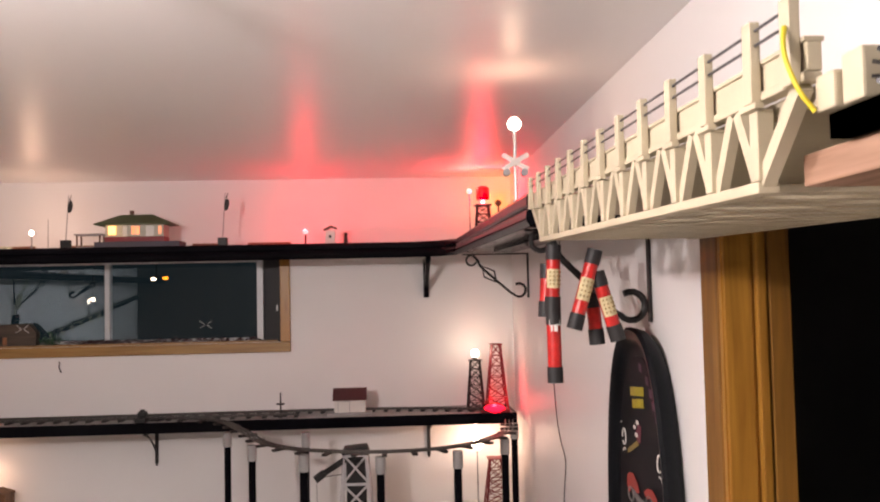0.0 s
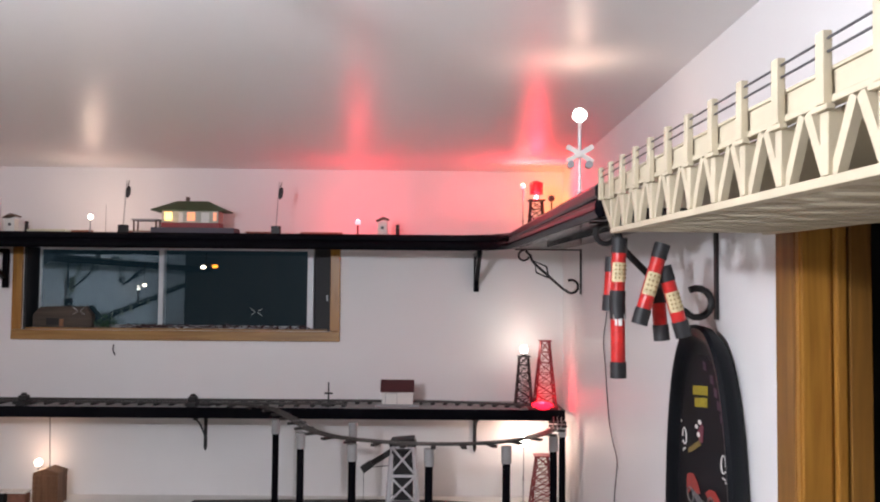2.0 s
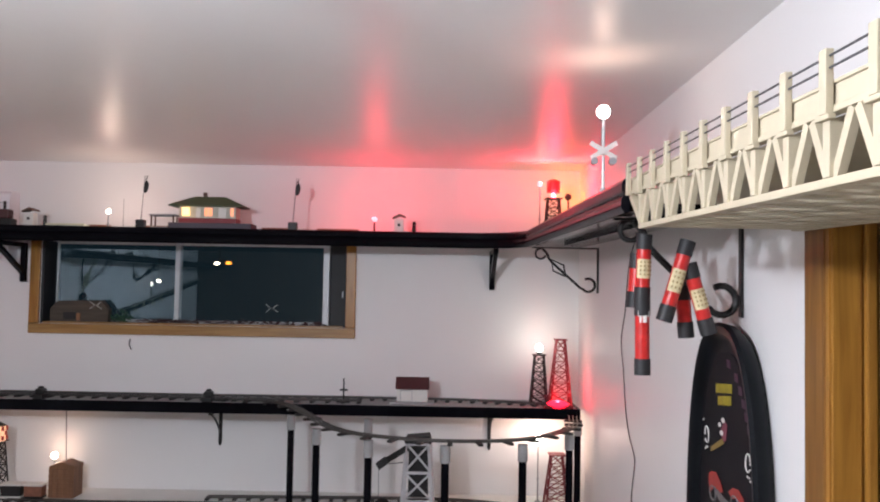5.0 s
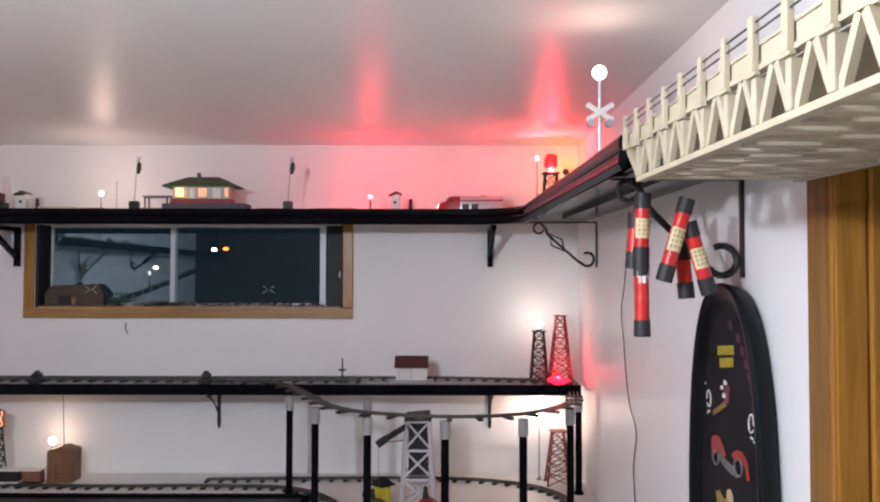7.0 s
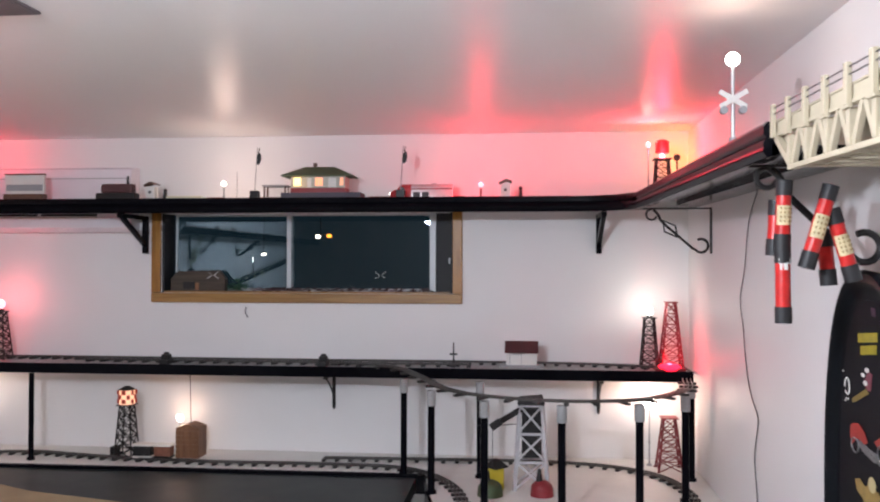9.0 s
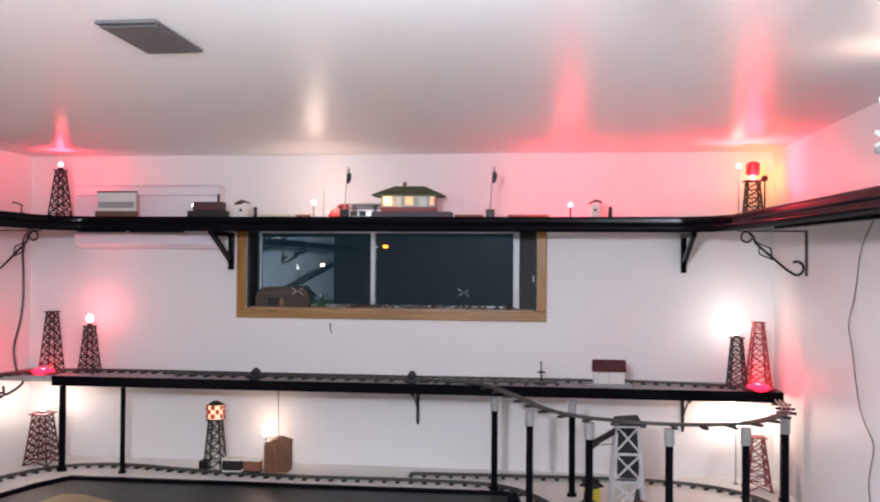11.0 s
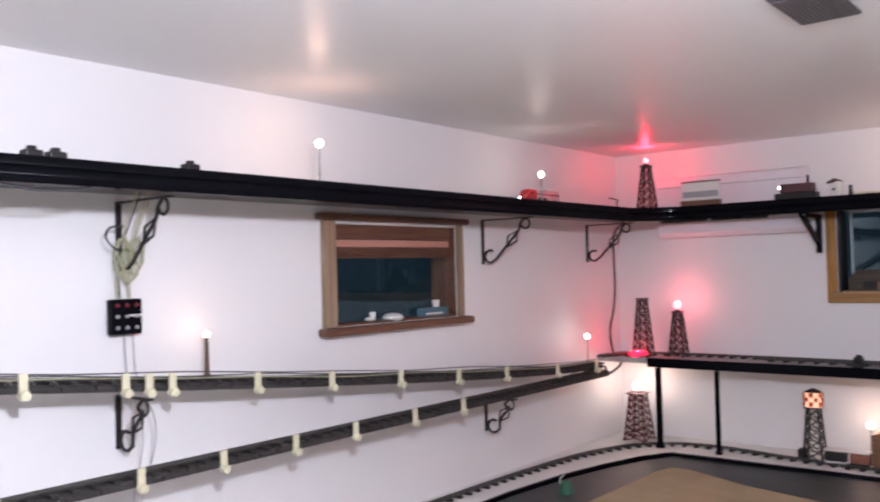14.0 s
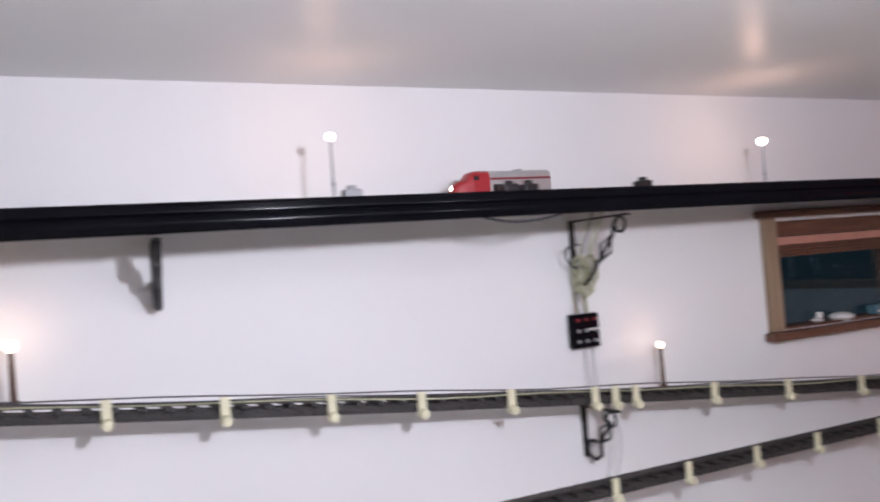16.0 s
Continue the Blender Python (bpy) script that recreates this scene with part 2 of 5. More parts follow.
W1 = (-2.575, -1.115, 1.625, 2.02)
W2 = (2.775, 3.50, 1.585, 1.965)
D1 = (1.50, 2.365, 0.0, 2.03)
wall("wall_north", "y", NY, 0.14, WX - 0.14, EX + 0.14, W1, "smooth white painted wall with a wide slider window")
wall("wall_west", "x", WX, -0.14, SY, NY, W2, "smooth white painted wall with a small window")
wall("wall_east", "x", EX, 0.105, SY, NY, D1, "smooth white painted wall with an open doorway")
wall("wall_south", "y", SY, -0.14, WX - 0.14, EX + 0.14, None, "unseen wood-grained brown wall, made dark for the window's reflection")
tagged(part("floor", add_box(B(), (WX - 0.14, SY - 0.14, -0.1), (EX + 2.0, NY + 0.14, 0)), M_FLOOR), "unseen carpeted floor of the train room, made pale to bounce light", "floor", kind="structure")
tagged(part("ceiling", add_box(B(), (WX - 0.14, SY - 0.14, CZ), (EX + 2.0, NY + 0.14, CZ + 0.1)), M_CEIL), "satin white painted flat ceiling", "ceiling", kind="structure")
# passage walls behind the doorway, near-black in place of unlit darkness
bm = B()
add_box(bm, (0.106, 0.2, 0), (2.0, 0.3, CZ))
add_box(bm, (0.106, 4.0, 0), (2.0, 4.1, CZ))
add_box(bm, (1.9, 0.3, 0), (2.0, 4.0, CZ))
tagged(part("wall_passage", bm, M_DARK), "passage wall beyond the doorway, coloured near-black for its darkness", "wall", kind="structure")

# window on the north wall: oak casing, dark reveal, two sliding sashes
win = thing("window_1", "oak-cased sliding window with dark night glass", "window", kind="structure")
cw = 0.048
x0, x1, z0, z1 = W1
for nm, lo, hi, m in (("casing_bottom", (x0 - cw, NY - 0.018, z0 - cw), (x1 + cw, NY - 0.002, z0 - 0.001), M_OAKX),
                      ("casing_side", (x0 - cw, NY - 0.017, z0), (x0 - 0.001, NY - 0.002, z1 + 0.03), M_OAK),
                      ("casing_side", (x1 + 0.001, NY - 0.017, z0), (x1 + cw, NY - 0.002, z1 + 0.03), M_OAK)):
    part(nm, add_box(B(), lo, hi, 0.003), m, win)
for nm, lo, hi in (("jamb", (x0, NY + 0.001, z0), (x0 + 0.012, NY + 0.13, z1)), ("jamb", (x1 - 0.012, NY + 0.001, z0), (x1, NY + 0.13, z1))):
    part(nm, add_box(B(), lo, hi), M_DARK, win)
part("sill", add_box(B(), (x0 + 0.012, NY + 0.001, z0 - 0.001), (x1 - 0.012, NY + 0.13, z0 + 0.008)), M_OAKX, win)


def sash(a, b, y, parent, z0, z1, wl, wr):
    s = part("sash_frame", add_box(B(), (a, y - 0.012, z0), (b, y + 0.012, z0 + 0.014), 0.002), M_ALU, parent)
    part("stile", add_box(B(), (a, y - 0.013, z0 + 0.014), (a + wl, y + 0.013, z1 - 0.012), 0.002), M_ALU, s)
    part("stile", add_box(B(), (b - wr, y - 0.013, z0 + 0.014), (b, y + 0.013, z1 - 0.012), 0.002), M_ALU, s)
    part("top_rail", add_box(B(), (a, y - 0.012, z1 - 0.012), (b, y + 0.012, z1), 0.002), M_ALU, s)
    g = part("pane", add_box(B(), (a + wl, y - 0.002, z0 + 0.014), (b - wr, y + 0.002, z1 - 0.012)), M_GLASS, s)
    g.visible_shadow = False
    return s


sash(x0 + 0.045, -1.925, NY + 0.075, win, z0 + 0.008, z1, 0.006, 0.02)
sash(-1.945, x1 - 0.085, NY + 0.045, win, z0 + 0.008, z1, 0.022, 0.03)
part("dark_jamb_panel", add_box(B(), (x1 - 0.086, NY + 0.06, z0 + 0.008), (x1 - 0.012, NY + 0.10, z1)), M_DARK, win)
part("latch", add_box(B(), (x1 - 0.02, NY + 0.01, 1.77), (x1 - 0.008, NY + 0.03, 1.80), 0.003), M_ALU, win)
# bow-tie decals on the glass
for cx in (-2.315, -1.475):
    bm = B()
    y = NY + (0.0105 if cx < -2 else 0.041)
    for s in (-1, 1):
        add_bar(bm, (cx + s * 0.006, y, 1.714), (cx + s * 0.028, y, 1.730), 0.006, 0.0012)
        add_bar(bm, (cx + s * 0.006, y, 1.711), (cx + s * 0.028, y, 1.695), 0.006, 0.0012)
    part("decal", bm, M_WHITE, win, "white bow-tie shaped decal")

# window on the west wall
M_TANW = wood("pale_tan_casing", (0.24, 0.16, 0.10), (0.34, 0.24, 0.16), 2)
win2 = thing("window_2", "small wood-cased window with a raised woven blind", "window", kind="structure")
y0, y1, z0, z1 = W2
part("casing_side", add_box(B(), (WX + 0.002, y0 - 0.06, z0), (WX + 0.025, y0 - 0.001, z1 + 0.01), 0.003), M_TANW, win2)
part("casing_side", add_box(B(), (WX + 0.002, y1 + 0.001, z0), (WX + 0.025, y1 + 0.03, z1 + 0.01), 0.003), M_TANW, win2)
M_DWOOD = wood("brown_stained_wood", (0.085, 0.035, 0.02), (0.16, 0.07, 0.04), 1, 14, 0.4)
part("head_cap", add_box(B(), (WX + 0.002, y0 - 0.085, z1 + 0.011), (WX + 0.045, y1 + 0.05, z1 + 0.035), 0.006), M_DWOOD, win2)
part("sill", add_box(B(), (WX - 0.10, y0, z0 - 0.002), (WX, y1, z0 + 0.008)), M_DWOOD, win2)
part("stool", add_box(B(), (WX + 0.001, y0 - 0.08, z0 - 0.03), (WX + 0.055, y1 + 0.06, z0 - 0.001), 0.008), M_DWOOD, win2)
for a, b in ((y0, y0 + 0.012), (y1 - 0.012, y1)):
    part("jamb", add_box(B(), (WX - 0.13, a, z0 + 0.008), (WX - 0.001, b, z1)), M_DWOOD, win2)
g = part("pane", add_box(B(), (WX - 0.052, y0 + 0.012, z0 + 0.008), (WX - 0.048, y1 - 0.012, z1)), M_GLASS2, win2)
g.visible_shadow = False
blind = tagged(thing("roman_blind", "dark woven blind drawn up with a pink slat band", "blind"), "")
part("valance", add_box(B(), (WX - 0.03, y0 + 0.014, 1.91), (WX - 0.012, y1 - 0.014, z1 - 0.001), 0.003), M_DWOOD, blind)
M_PINK = mat("pinkish_band", (0.50, 0.24, 0.18), 0.7, vary=0.15, scale=30)
part("band", add_box(B(), (WX - 0.028, y0 + 0.014, 1.880), (WX - 0.016, y1 - 0.02, 1.908), 0.002), M_PINK, blind, "pale pink slat band")
for i in range(4):
    part("fold", add_box(B(), (WX - 0.034 + 0.003 * (i % 2), y0 + 0.014, 1.838 + i * 0.0105), (WX - 0.014, y1 - 0.014, 1.847 + i * 0.0105), 0.003), M_DWOOD, blind)

# doorway on the east wall: oak casing and grooved jamb
door = thing("door_1", "open doorway with honey oak casing and grooved jamb", "doorway", kind="structure")
y0, y1, _, z1 = D1
# both casing sides take the shade-darkened oak
part("casing_side", add_box(B(), (-0.018, y1 - 0.0002, 0.001), (-0.001, y1 + 0.080, z1 + 0.08), 0.004), M_OAKSHADE, door)
part("casing_side", add_box(B(), (-0.018, y0 - 0.08, 0.001), (-0.001, y0 + 0.0002, z1 + 0.08), 0.004), M_OAKSHADE, door)
part("casing_head", add_box(B(), (-0.017, y0, z1 + 0.001), (-0.001, y1, z1 + 0.08), 0.004), M_OAKY, door)
for side, y in ((-1, y1), (1, y0)):
    a, b = sorted((y + side * 0.0005, y + side * 0.014))
    part("jamb", add_box(B(), (-0.016, a, 0.001), (0.104, b, z1)), M_OAK, door)
    a, b = sorted((y + side * 0.0145, y + side * 0.020))
    part("jamb_board", add_box(B(), (-0.014, a, 0.002), (0.036, b, z1 - 0.002), 0.003), M_OAK, door, "bright honey oak board")
    a, b = sorted((y + side * 0.0145, y + side * 0.030))
    part("stop_bead", add_box(B(), (0.040, a, 0.002), (0.058, b, z1 - 0.002), 0.004), M_OAK, door)
    part("jamb_board", add_box(B(), (0.062, a, 0.002), (0.100, b, z1 - 0.002), 0.003), M_OAKSHADE, door, "oak board in the darker, shaded oak tone")

# ceiling vent
v = thing("ceiling_vent", "dark grey louvred register set in the ceiling", "vent")
part("frame", add_box(B(), (-2.117, 2.635, CZ - 0.008), (-1.972, 2.912, CZ - 0.0005), 0.003), M_VENT, v)
for i in range(13):
    part("slat", add_bar(B(), (-2.107 + i * 0.0105, 2.652, CZ - 0.011), (-2.107 + i * 0.0105, 2.897, CZ - 0.011), 0.008, 0.003), M_VENT, v)

# pendant globes outside the camera's view: inferred room light, plus an added east fill
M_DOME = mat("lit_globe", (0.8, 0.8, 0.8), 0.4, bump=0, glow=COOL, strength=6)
for px, py, watts in UNSEEN_PENDANTS:
    cl = thing("pendant_light", "unseen white globe on a short ceiling stem, added to light the room", "pendant light", pose(px, py, 0), "pendant lights")
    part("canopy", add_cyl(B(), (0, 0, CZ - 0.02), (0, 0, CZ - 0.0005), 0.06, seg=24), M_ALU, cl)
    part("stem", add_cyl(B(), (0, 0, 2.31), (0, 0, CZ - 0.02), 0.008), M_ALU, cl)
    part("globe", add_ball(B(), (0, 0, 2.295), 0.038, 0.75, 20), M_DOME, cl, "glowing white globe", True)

# ---- shelves ----


def sag(y):
    """The shelf along the east wall drops a little towards the bridge."""
    return 0.024 * max(0.0, 4.40 - y) / 1.81


FX, FY, GX, EEND = WX + SD, NY - SD, -0.300, 2.585
CH = 0.19
front = [(FX, SY + 0.02), (FX, FY - CH), (FX + CH * 0.35, FY - CH * 0.35), (FX + CH, FY), (GX - CH, FY), (GX - CH * 0.35, FY - CH * 0.35), (GX, FY - CH), (GX, EEND)]
shelf = thing("wall_shelf", "high gloss-black train shelf running round the room under the ceiling", "shelf")
outline = front + [(EX - 0.002, EEND), (EX - 0.002, NY - 0.002), (-2.68, NY - 0.002), (-2.68, 4.895), (-3.455, 4.895), (-3.455, NY - 0.002), (WX + 0.002, NY - 0.002), (WX + 0.002, SY + 0.02)]
part("deck", add_prism(B(), outline[::-1], DECK - 0.018, DECK), M_BLACK, shelf)
lip = [(-0.004, 0.0), (0.006, -0.004), (0.013, 0.006), (0.013, 0.024), (0.006, 0.034), (0.012, 0.040), (0.012, 0.056), (0.004, 0.065), (-0.004, 0.063)]
path = [(x, y, UNDER) for x, y in front]
part("fascia", add_sweep(B(), path, [(s + 0.002, u) for s, u in lip]), M_BLACK, shelf, "rounded black edge moulding", True)
part("under_rail", add_sweep(B(), [(x, y, UNDER + 0.004) for x, y in [(FX - 0.03, SY + 0.03), (FX - 0.03, FY - CH - 0.005), (FX + CH - 0.005, FY + 0.03), (GX - CH + 0.005, FY + 0.03), (GX + 0.03, FY - CH - 0.005), (GX + 0.03, EEND + 0.005)]],
                             [(-0.012, 0), (0.012, 0), (0.012, 0.017), (-0.012, 0.017)]), M_BLACK, shelf)
part("under_batten", add_box(B(), (EX - 0.16, EEND + 0.005, UNDER + 0.002), (EX - 0.12, 4.4, DECK - 0.019)), M_BLACK, shelf)
for child in shelf.children:
    for v in child.data.vertices:
        if v.co.x > -0.6 and v.co.y < 4.40:
            v.co.z -= sag(v.co.y)
        if v.co.x < -3.3 and v.co.y < 4.40 and child.name.startswith("fascia"):
            v.co.z = 2.070 - (2.070 - v.co.z) * 0.80
near = thing("wall_shelf", "black shelf end carrying the bridge abutment beside the doorway", "shelf")
part("deck", add_box(B(), (-0.303, SY + 0.02, 1.944), (EX - 0.002, 1.437, 1.960)), M_BLACK, near)
part("fascia", add_sweep(B(), [(-0.303, 1.437, 1.944), (-0.303, SY + 0.02, 1.944)], [(-0.012, 0), (0, 0), (0, 0.016), (-0.006, 0.019), (-0.012, 0.016)]), M_BLACK, near)
M_ABUT = wood("abutment_wood", (0.20, 0.105, 0.065), (0.38, 0.22, 0.15), 1, 24, 0.6)
part("abutment_block", add_box(B(), (-0.308, 1.388, 1.9605), (-0.262, 1.4115, 1.992), 0.002), M_BRIDGE, near, "cream wooden abutment block")
part("end_peg", add_box(B(), (-0.312, 1.4135, 1.9605), (-0.296, 1.4365, 1.984), 0.002), M_BRIDGE, near, "cream wooden peg")
part("riser", add_box(B(), (-0.19, SY + 0.02, 1.9605), (-0.10, 1.437, 1.9845)), M_BLACK, near)
part("plank", add_box(B(), (-0.290, 1.0, 1.9205), (-0.02, 1.500, 1.9435), 0.002), M_ABUT, near)
bush = thing("model_bush", "black bristly model bush on the shelf end", "model shrub", pose(-0.275, 1.350, 1.9605) @ Matrix.Scale(1.15, 4))
bm = B()
brnd = random.Random(4)
for i in range(170):
    d = Vector((brnd.gauss(0, 1), brnd.gauss(0, 1), abs(brnd.gauss(0, 0.9)) + 0.05)).normalized()
    l_ = brnd.uniform(0.022, 0.040)
    add_bar(bm, d * 0.004 + Vector((0, 0, 0.004)), d * l_ + Vector((0, 0, 0.004)), brnd.uniform(0.0012, 0.003))
part("bristles", bm, M_IRON, bush)
part("stub", add_cyl(B(), (0, 0, 0), (0, 0, 0.012), 0.010, 0.007, 10), M_IRON, bush, smooth=True)

mid = thing("wall_shelf", "black-edged middle train shelf with grey gravelled top", "shelf")
MZ = 1.300
part("board", add_box(B(), (WX + 0.003, 4.715, MZ - 0.028), (-0.05, NY - 0.002, MZ)), M_BED, mid, "grey gravel-covered shelf board")
part("edge", add_box(B(), (WX + 0.30, 4.70, MZ - 0.045), (-0.05, 4.714, MZ + 0.002), 0.002), M_BLACK, mid)
part("end_edge", add_box(B(), (-0.049, 4.70, MZ - 0.045), (-0.036, NY - 0.002, MZ + 0.002), 0.002), M_BLACK, mid)
part("back_batten", add_box(B(), (WX + 0.3, NY - 0.03, MZ - 0.06), (-0.06, NY - 0.002, MZ - 0.029)), M_BLACK, mid)

LZ = 0.85
low = thing("train_platform", "low white train platform with a black front edge", "platform")
lp = [(WX + 0.003, 0.6), (-3.53, 0.6), (-3.53, 3.55), (-3.50, 3.92), (-3.44, 4.22), (-3.37, 4.45), (-3.28, 4.615), (-1.20, 4.615), (-1.16, 4.35), (-1.05, 3.85), (-0.75, 3.72), (-0.35, 3.72), (-0.002, 3.80), (-0.002, NY - 0.002), (WX + 0.003, NY - 0.002)]
part("board", add_prism(B(), lp, LZ - 0.03, LZ), M_WBOARD, low)
part("edge", add_sweep(B(), [(x, y, LZ - 0.085) for x, y in lp[1:13]], [(0.001, 0), (0.013, 0), (0.013, 0.087), (0.001, 0.087)]), M_BLACK, low)
for x, y in ((-3.6, 0.9), (-3.6, 2.6), (-3.6, 4.8), (-1.9, 4.8), (-0.2, 4.7), (-0.2, 4.0)):
    part("leg", add_box(B(), (x - 0.03, y - 0.03, 0.0), (x + 0.03, y + 0.03, LZ - 0.03)), M_BLACK, low)
tab = thing("layout_table", "tan cork-topped table with a wide black rim", "table")
part("rim", add_prism(B(), [(-3.505, 2.0), (-1.24, 2.0), (-1.24, 4.585), (-3.26, 4.585), (-3.335, 4.43), (-3.405, 4.21), (-3.465, 3.92), (-3.505, 3.54)], LZ - 0.07, LZ - 0.012), M_MATTE, tab)
part("tabletop", add_prism(B(), [(-3.17, 2.1), (-1.5, 2.1), (-1.5, 3.95), (-2.2, 4.02), (-2.75, 4.16), (-3.05, 4.30), (-3.14, 4.30), (-3.17, 4.18)], LZ - 0.0115, LZ + 0.004), M_TAN, tab)
for x in (-3.2, -1.35):
    for y in (2.1, 4.4):
        part("leg", add_box(B(), (x - 0.035, y - 0.035, 0), (x + 0.035, y + 0.035, LZ - 0.071)), M_BLACK, tab)
cone = thing("green_cone", "small green dome-shaped ornament on the table rim", "ornament", pose(-3.34, 3.70, LZ - 0.012))
part("dome", add_ball(add_cyl(B(), (0, 0, 0), (0, 0, 0.02), 0.03, 0.028), (0, 0, 0.02), 0.028, 1.3), M_SKIN, cone, smooth=True)
part("wire", add_tube(B(), spline([(-0.03, 0.02, 0), (-0.034, 0.01, 0.05), (-0.01, 0, 0.075)], 6), 0.003), M_WHITE, cone)

# ---- brackets ----


def scroll_bracket(m, arm=0.27, drop=0.20, label="black wrought-iron scroll shelf bracket", bar=0.009, big=1.0):
    """Arm along +x from the wall plane x=0, leg down the wall, scrolled brace."""
    b = thing("scroll_bracket", label, "bracket", m, "scroll brackets")
    part("leg", add_box(B(), (0.0, -0.009, -drop), (0.006, 0.009, 0), 0.001), M_IRON, b)
    part("arm", add_box(B(), (0.006, -0.009, -0.006), (arm, 0.009, -0.0005), 0.001), M_IRON, b)
    r = 0.028 * big
    ring = [(0.014 + r + r * math.cos(a), 0, -drop * 0.83 + r * math.sin(a)) for a in [radians(d) for d in range(60, 331, 22)]]
    tipx = arm - 0.025
    brace = ring + spline([(ring[-1][0] + 0.01, 0, ring[-1][2] + 0.004), (arm * 0.48, 0, -drop * 0.62), (arm * 0.72, 0, -drop * 0.30), (tipx - 0.04, 0, -0.03), (tipx - 0.02, 0, -0.008)], 5)
    part("scroll_brace", add_tube(B(), brace, bar * 0.62, 8), M_IRON, b, smooth=True)
    hook = [(tipx - 0.012 + 0.022 * math.cos(a), 0, -0.028 + 0.022 * math.sin(a)) for a in [radians(d) for d in range(100, -171, -22)]]
    part("tip_scroll", add_tube(B(), hook, bar * 0.5, 8), M_IRON, b, smooth=True)
    if big == 1.0:
        c = Vector((arm * 0.60, 0, -drop * 0.46))
        dia = [c + Vector(v) for v in ((-0.03, 0, -0.035), (-0.022, 0, 0.012), (0.03, 0, 0.035), (0.022, 0, -0.012), (-0.03, 0, -0.035))]
        part("diamond", add_tube(B(), dia, bar * 0.45, 6), M_IRON, b)
    return b


def wedge_bracket(m, arm=0.29, drop=0.185):
    b = thing("shelf_bracket", "black painted wooden triangle shelf bracket", "bracket", m, "triangle brackets")
    part("leg", add_box(B(), (-0.013, -0.022, -drop), (0.013, 0, 0), 0.003), M_BLACK, b)
    part("arm", add_box(B(), (-0.012, -arm, -0.022), (0.012, -0.022, -0.0005), 0.003), M_BLACK, b)
    part("brace", add_bar(B(), (0, -arm + 0.03, -0.018), (0, -0.012, -drop * 0.78), 0.02, 0.02), M_BLACK, b)
    return b


def slim_bracket(m, arm=0.20, drop=0.165):
    b = thing("shelf_bracket", "slim black iron shelf bracket with a pointed foot", "bracket", m, "slim iron brackets")
    part("leg", add_box(B(), (-0.008, -0.008, -drop), (0.008, 0, 0), 0.002), M_IRON, b)
    part("foot", add_cyl(B(), (0, -0.005, -drop - 0.014), (0, -0.005, -drop - 0.0005), 0.003, 0.008, 8), M_IRON, b, smooth=True)
    part("arm", add_box(B(), (-0.008, -arm, -0.009), (0.008, -0.008, -0.0005), 0.002), M_IRON, b)
    part("brace", add_tube(B(), spline([(0, -arm + 0.03, -0.010), (0, -arm * 0.45, -0.05), (0, -0.008, -drop * 0.7)], 6), 0.0045, 8), M_IRON, b, smooth=True)
    return b


east = Matrix.Rotation(math.pi, 4, "Z")
scroll_bracket(pose(WX + 0.002, 0.722, UNDER, 0, 0, -6.5), 0.26, 0.145, bar=0.018)
for y in (1.93, 3.70, 4.643):
    scroll_bracket(pose(WX + 0.001, y, UNDER))
scroll_bracket(pose(-0.001, 2.80, 1.9865) @ east, 0.285, 0.215, "large black wrought-iron hook bracket beside the doorway", 0.0125, 1.15)
scroll_bracket(pose(-0.001, 4.50, UNDER) @ east, 0.28, 0.19)
for x in (-2.648, -0.418):
    wedge_bracket(pose(x, NY - 0.019 if x < -2 else NY - 0.001, UNDER))
for x in (-1.695, -0.42):
    slim_bracket(pose(x, NY - 0.001, MZ - 0.0605))
scroll_bracket(pose(WX + 0.001, 1.92, 1.452), 0.17, 0.155)
scroll_bracket(pose(WX + 0.001, 3.69, 1.215), 0.17, 0.155)
ac = thing("wall_air_conditioner", "long white wall air conditioner set behind the high shelf", "air conditioner", pose(-3.07, NY - 0.001, 1.925))
bm = B()
prof = [(0.0, 0.0), (-0.060, 0.0), (-0.086, 0.022), (-0.097, 0.070), (-0.098, 0.270), (-0.088, 0.308), (-0.060, 0.320), (0.0, 0.320)]
ends = [[bm.verts.new((x, y, z)) for y, z in prof] for x in (-0.378, 0.378)]
bm.faces.new(ends[0])
bm.faces.new(ends[1][::-1])
for k in range(8):
    bm.faces.new((ends[0][k], ends[1][k], ends[1][(k + 1) % 8], ends[0][(k + 1) % 8]))
part("case", bm, mat("white_appliance_plastic", (0.78, 0.76, 0.80), 0.35, vary=0.03, scale=3, bump=0.02), ac, "smooth white plastic case")
for a, b in ((-0.362, -0.105), (-0.085, 0.205)):
    part("outlet_slot", add_box(B(), (a, -0.1005, 0.078), (b, -0.0965, 0.088), 0.0008), M_IRON, ac, "dark narrow air outlet")
part("louvre", add_box(B(), (-0.362, -0.104, 0.066), (0.205, -0.0985, 0.0745), 0.001), M_WHITE, ac, "white louvre flap")
part("panel_seam", add_box(B(), (-0.37, -0.0995, 0.262), (0.37, -0.0975, 0.265)), M_GREYP, ac)

# ---- track ----


def offset(pts, d):
    out = []
    for i, p in enumerate(pts):
        t = (pts[min(i + 1, len(pts) - 1)] - pts[max(i - 1, 0)])
        s = Vector((t.y, -t.x, 0)).normalized()
        out.append(p + s * d)
    return out


def resample(pts, step):
    out, left = [], 0.0
    for a, b in zip(pts, pts[1:]):
        d = (b - a).length
        while left <= d:
            out.append((a + (b - a) * (left / d), (b - a).normalized()))
            left += step
        left -= d
    return out


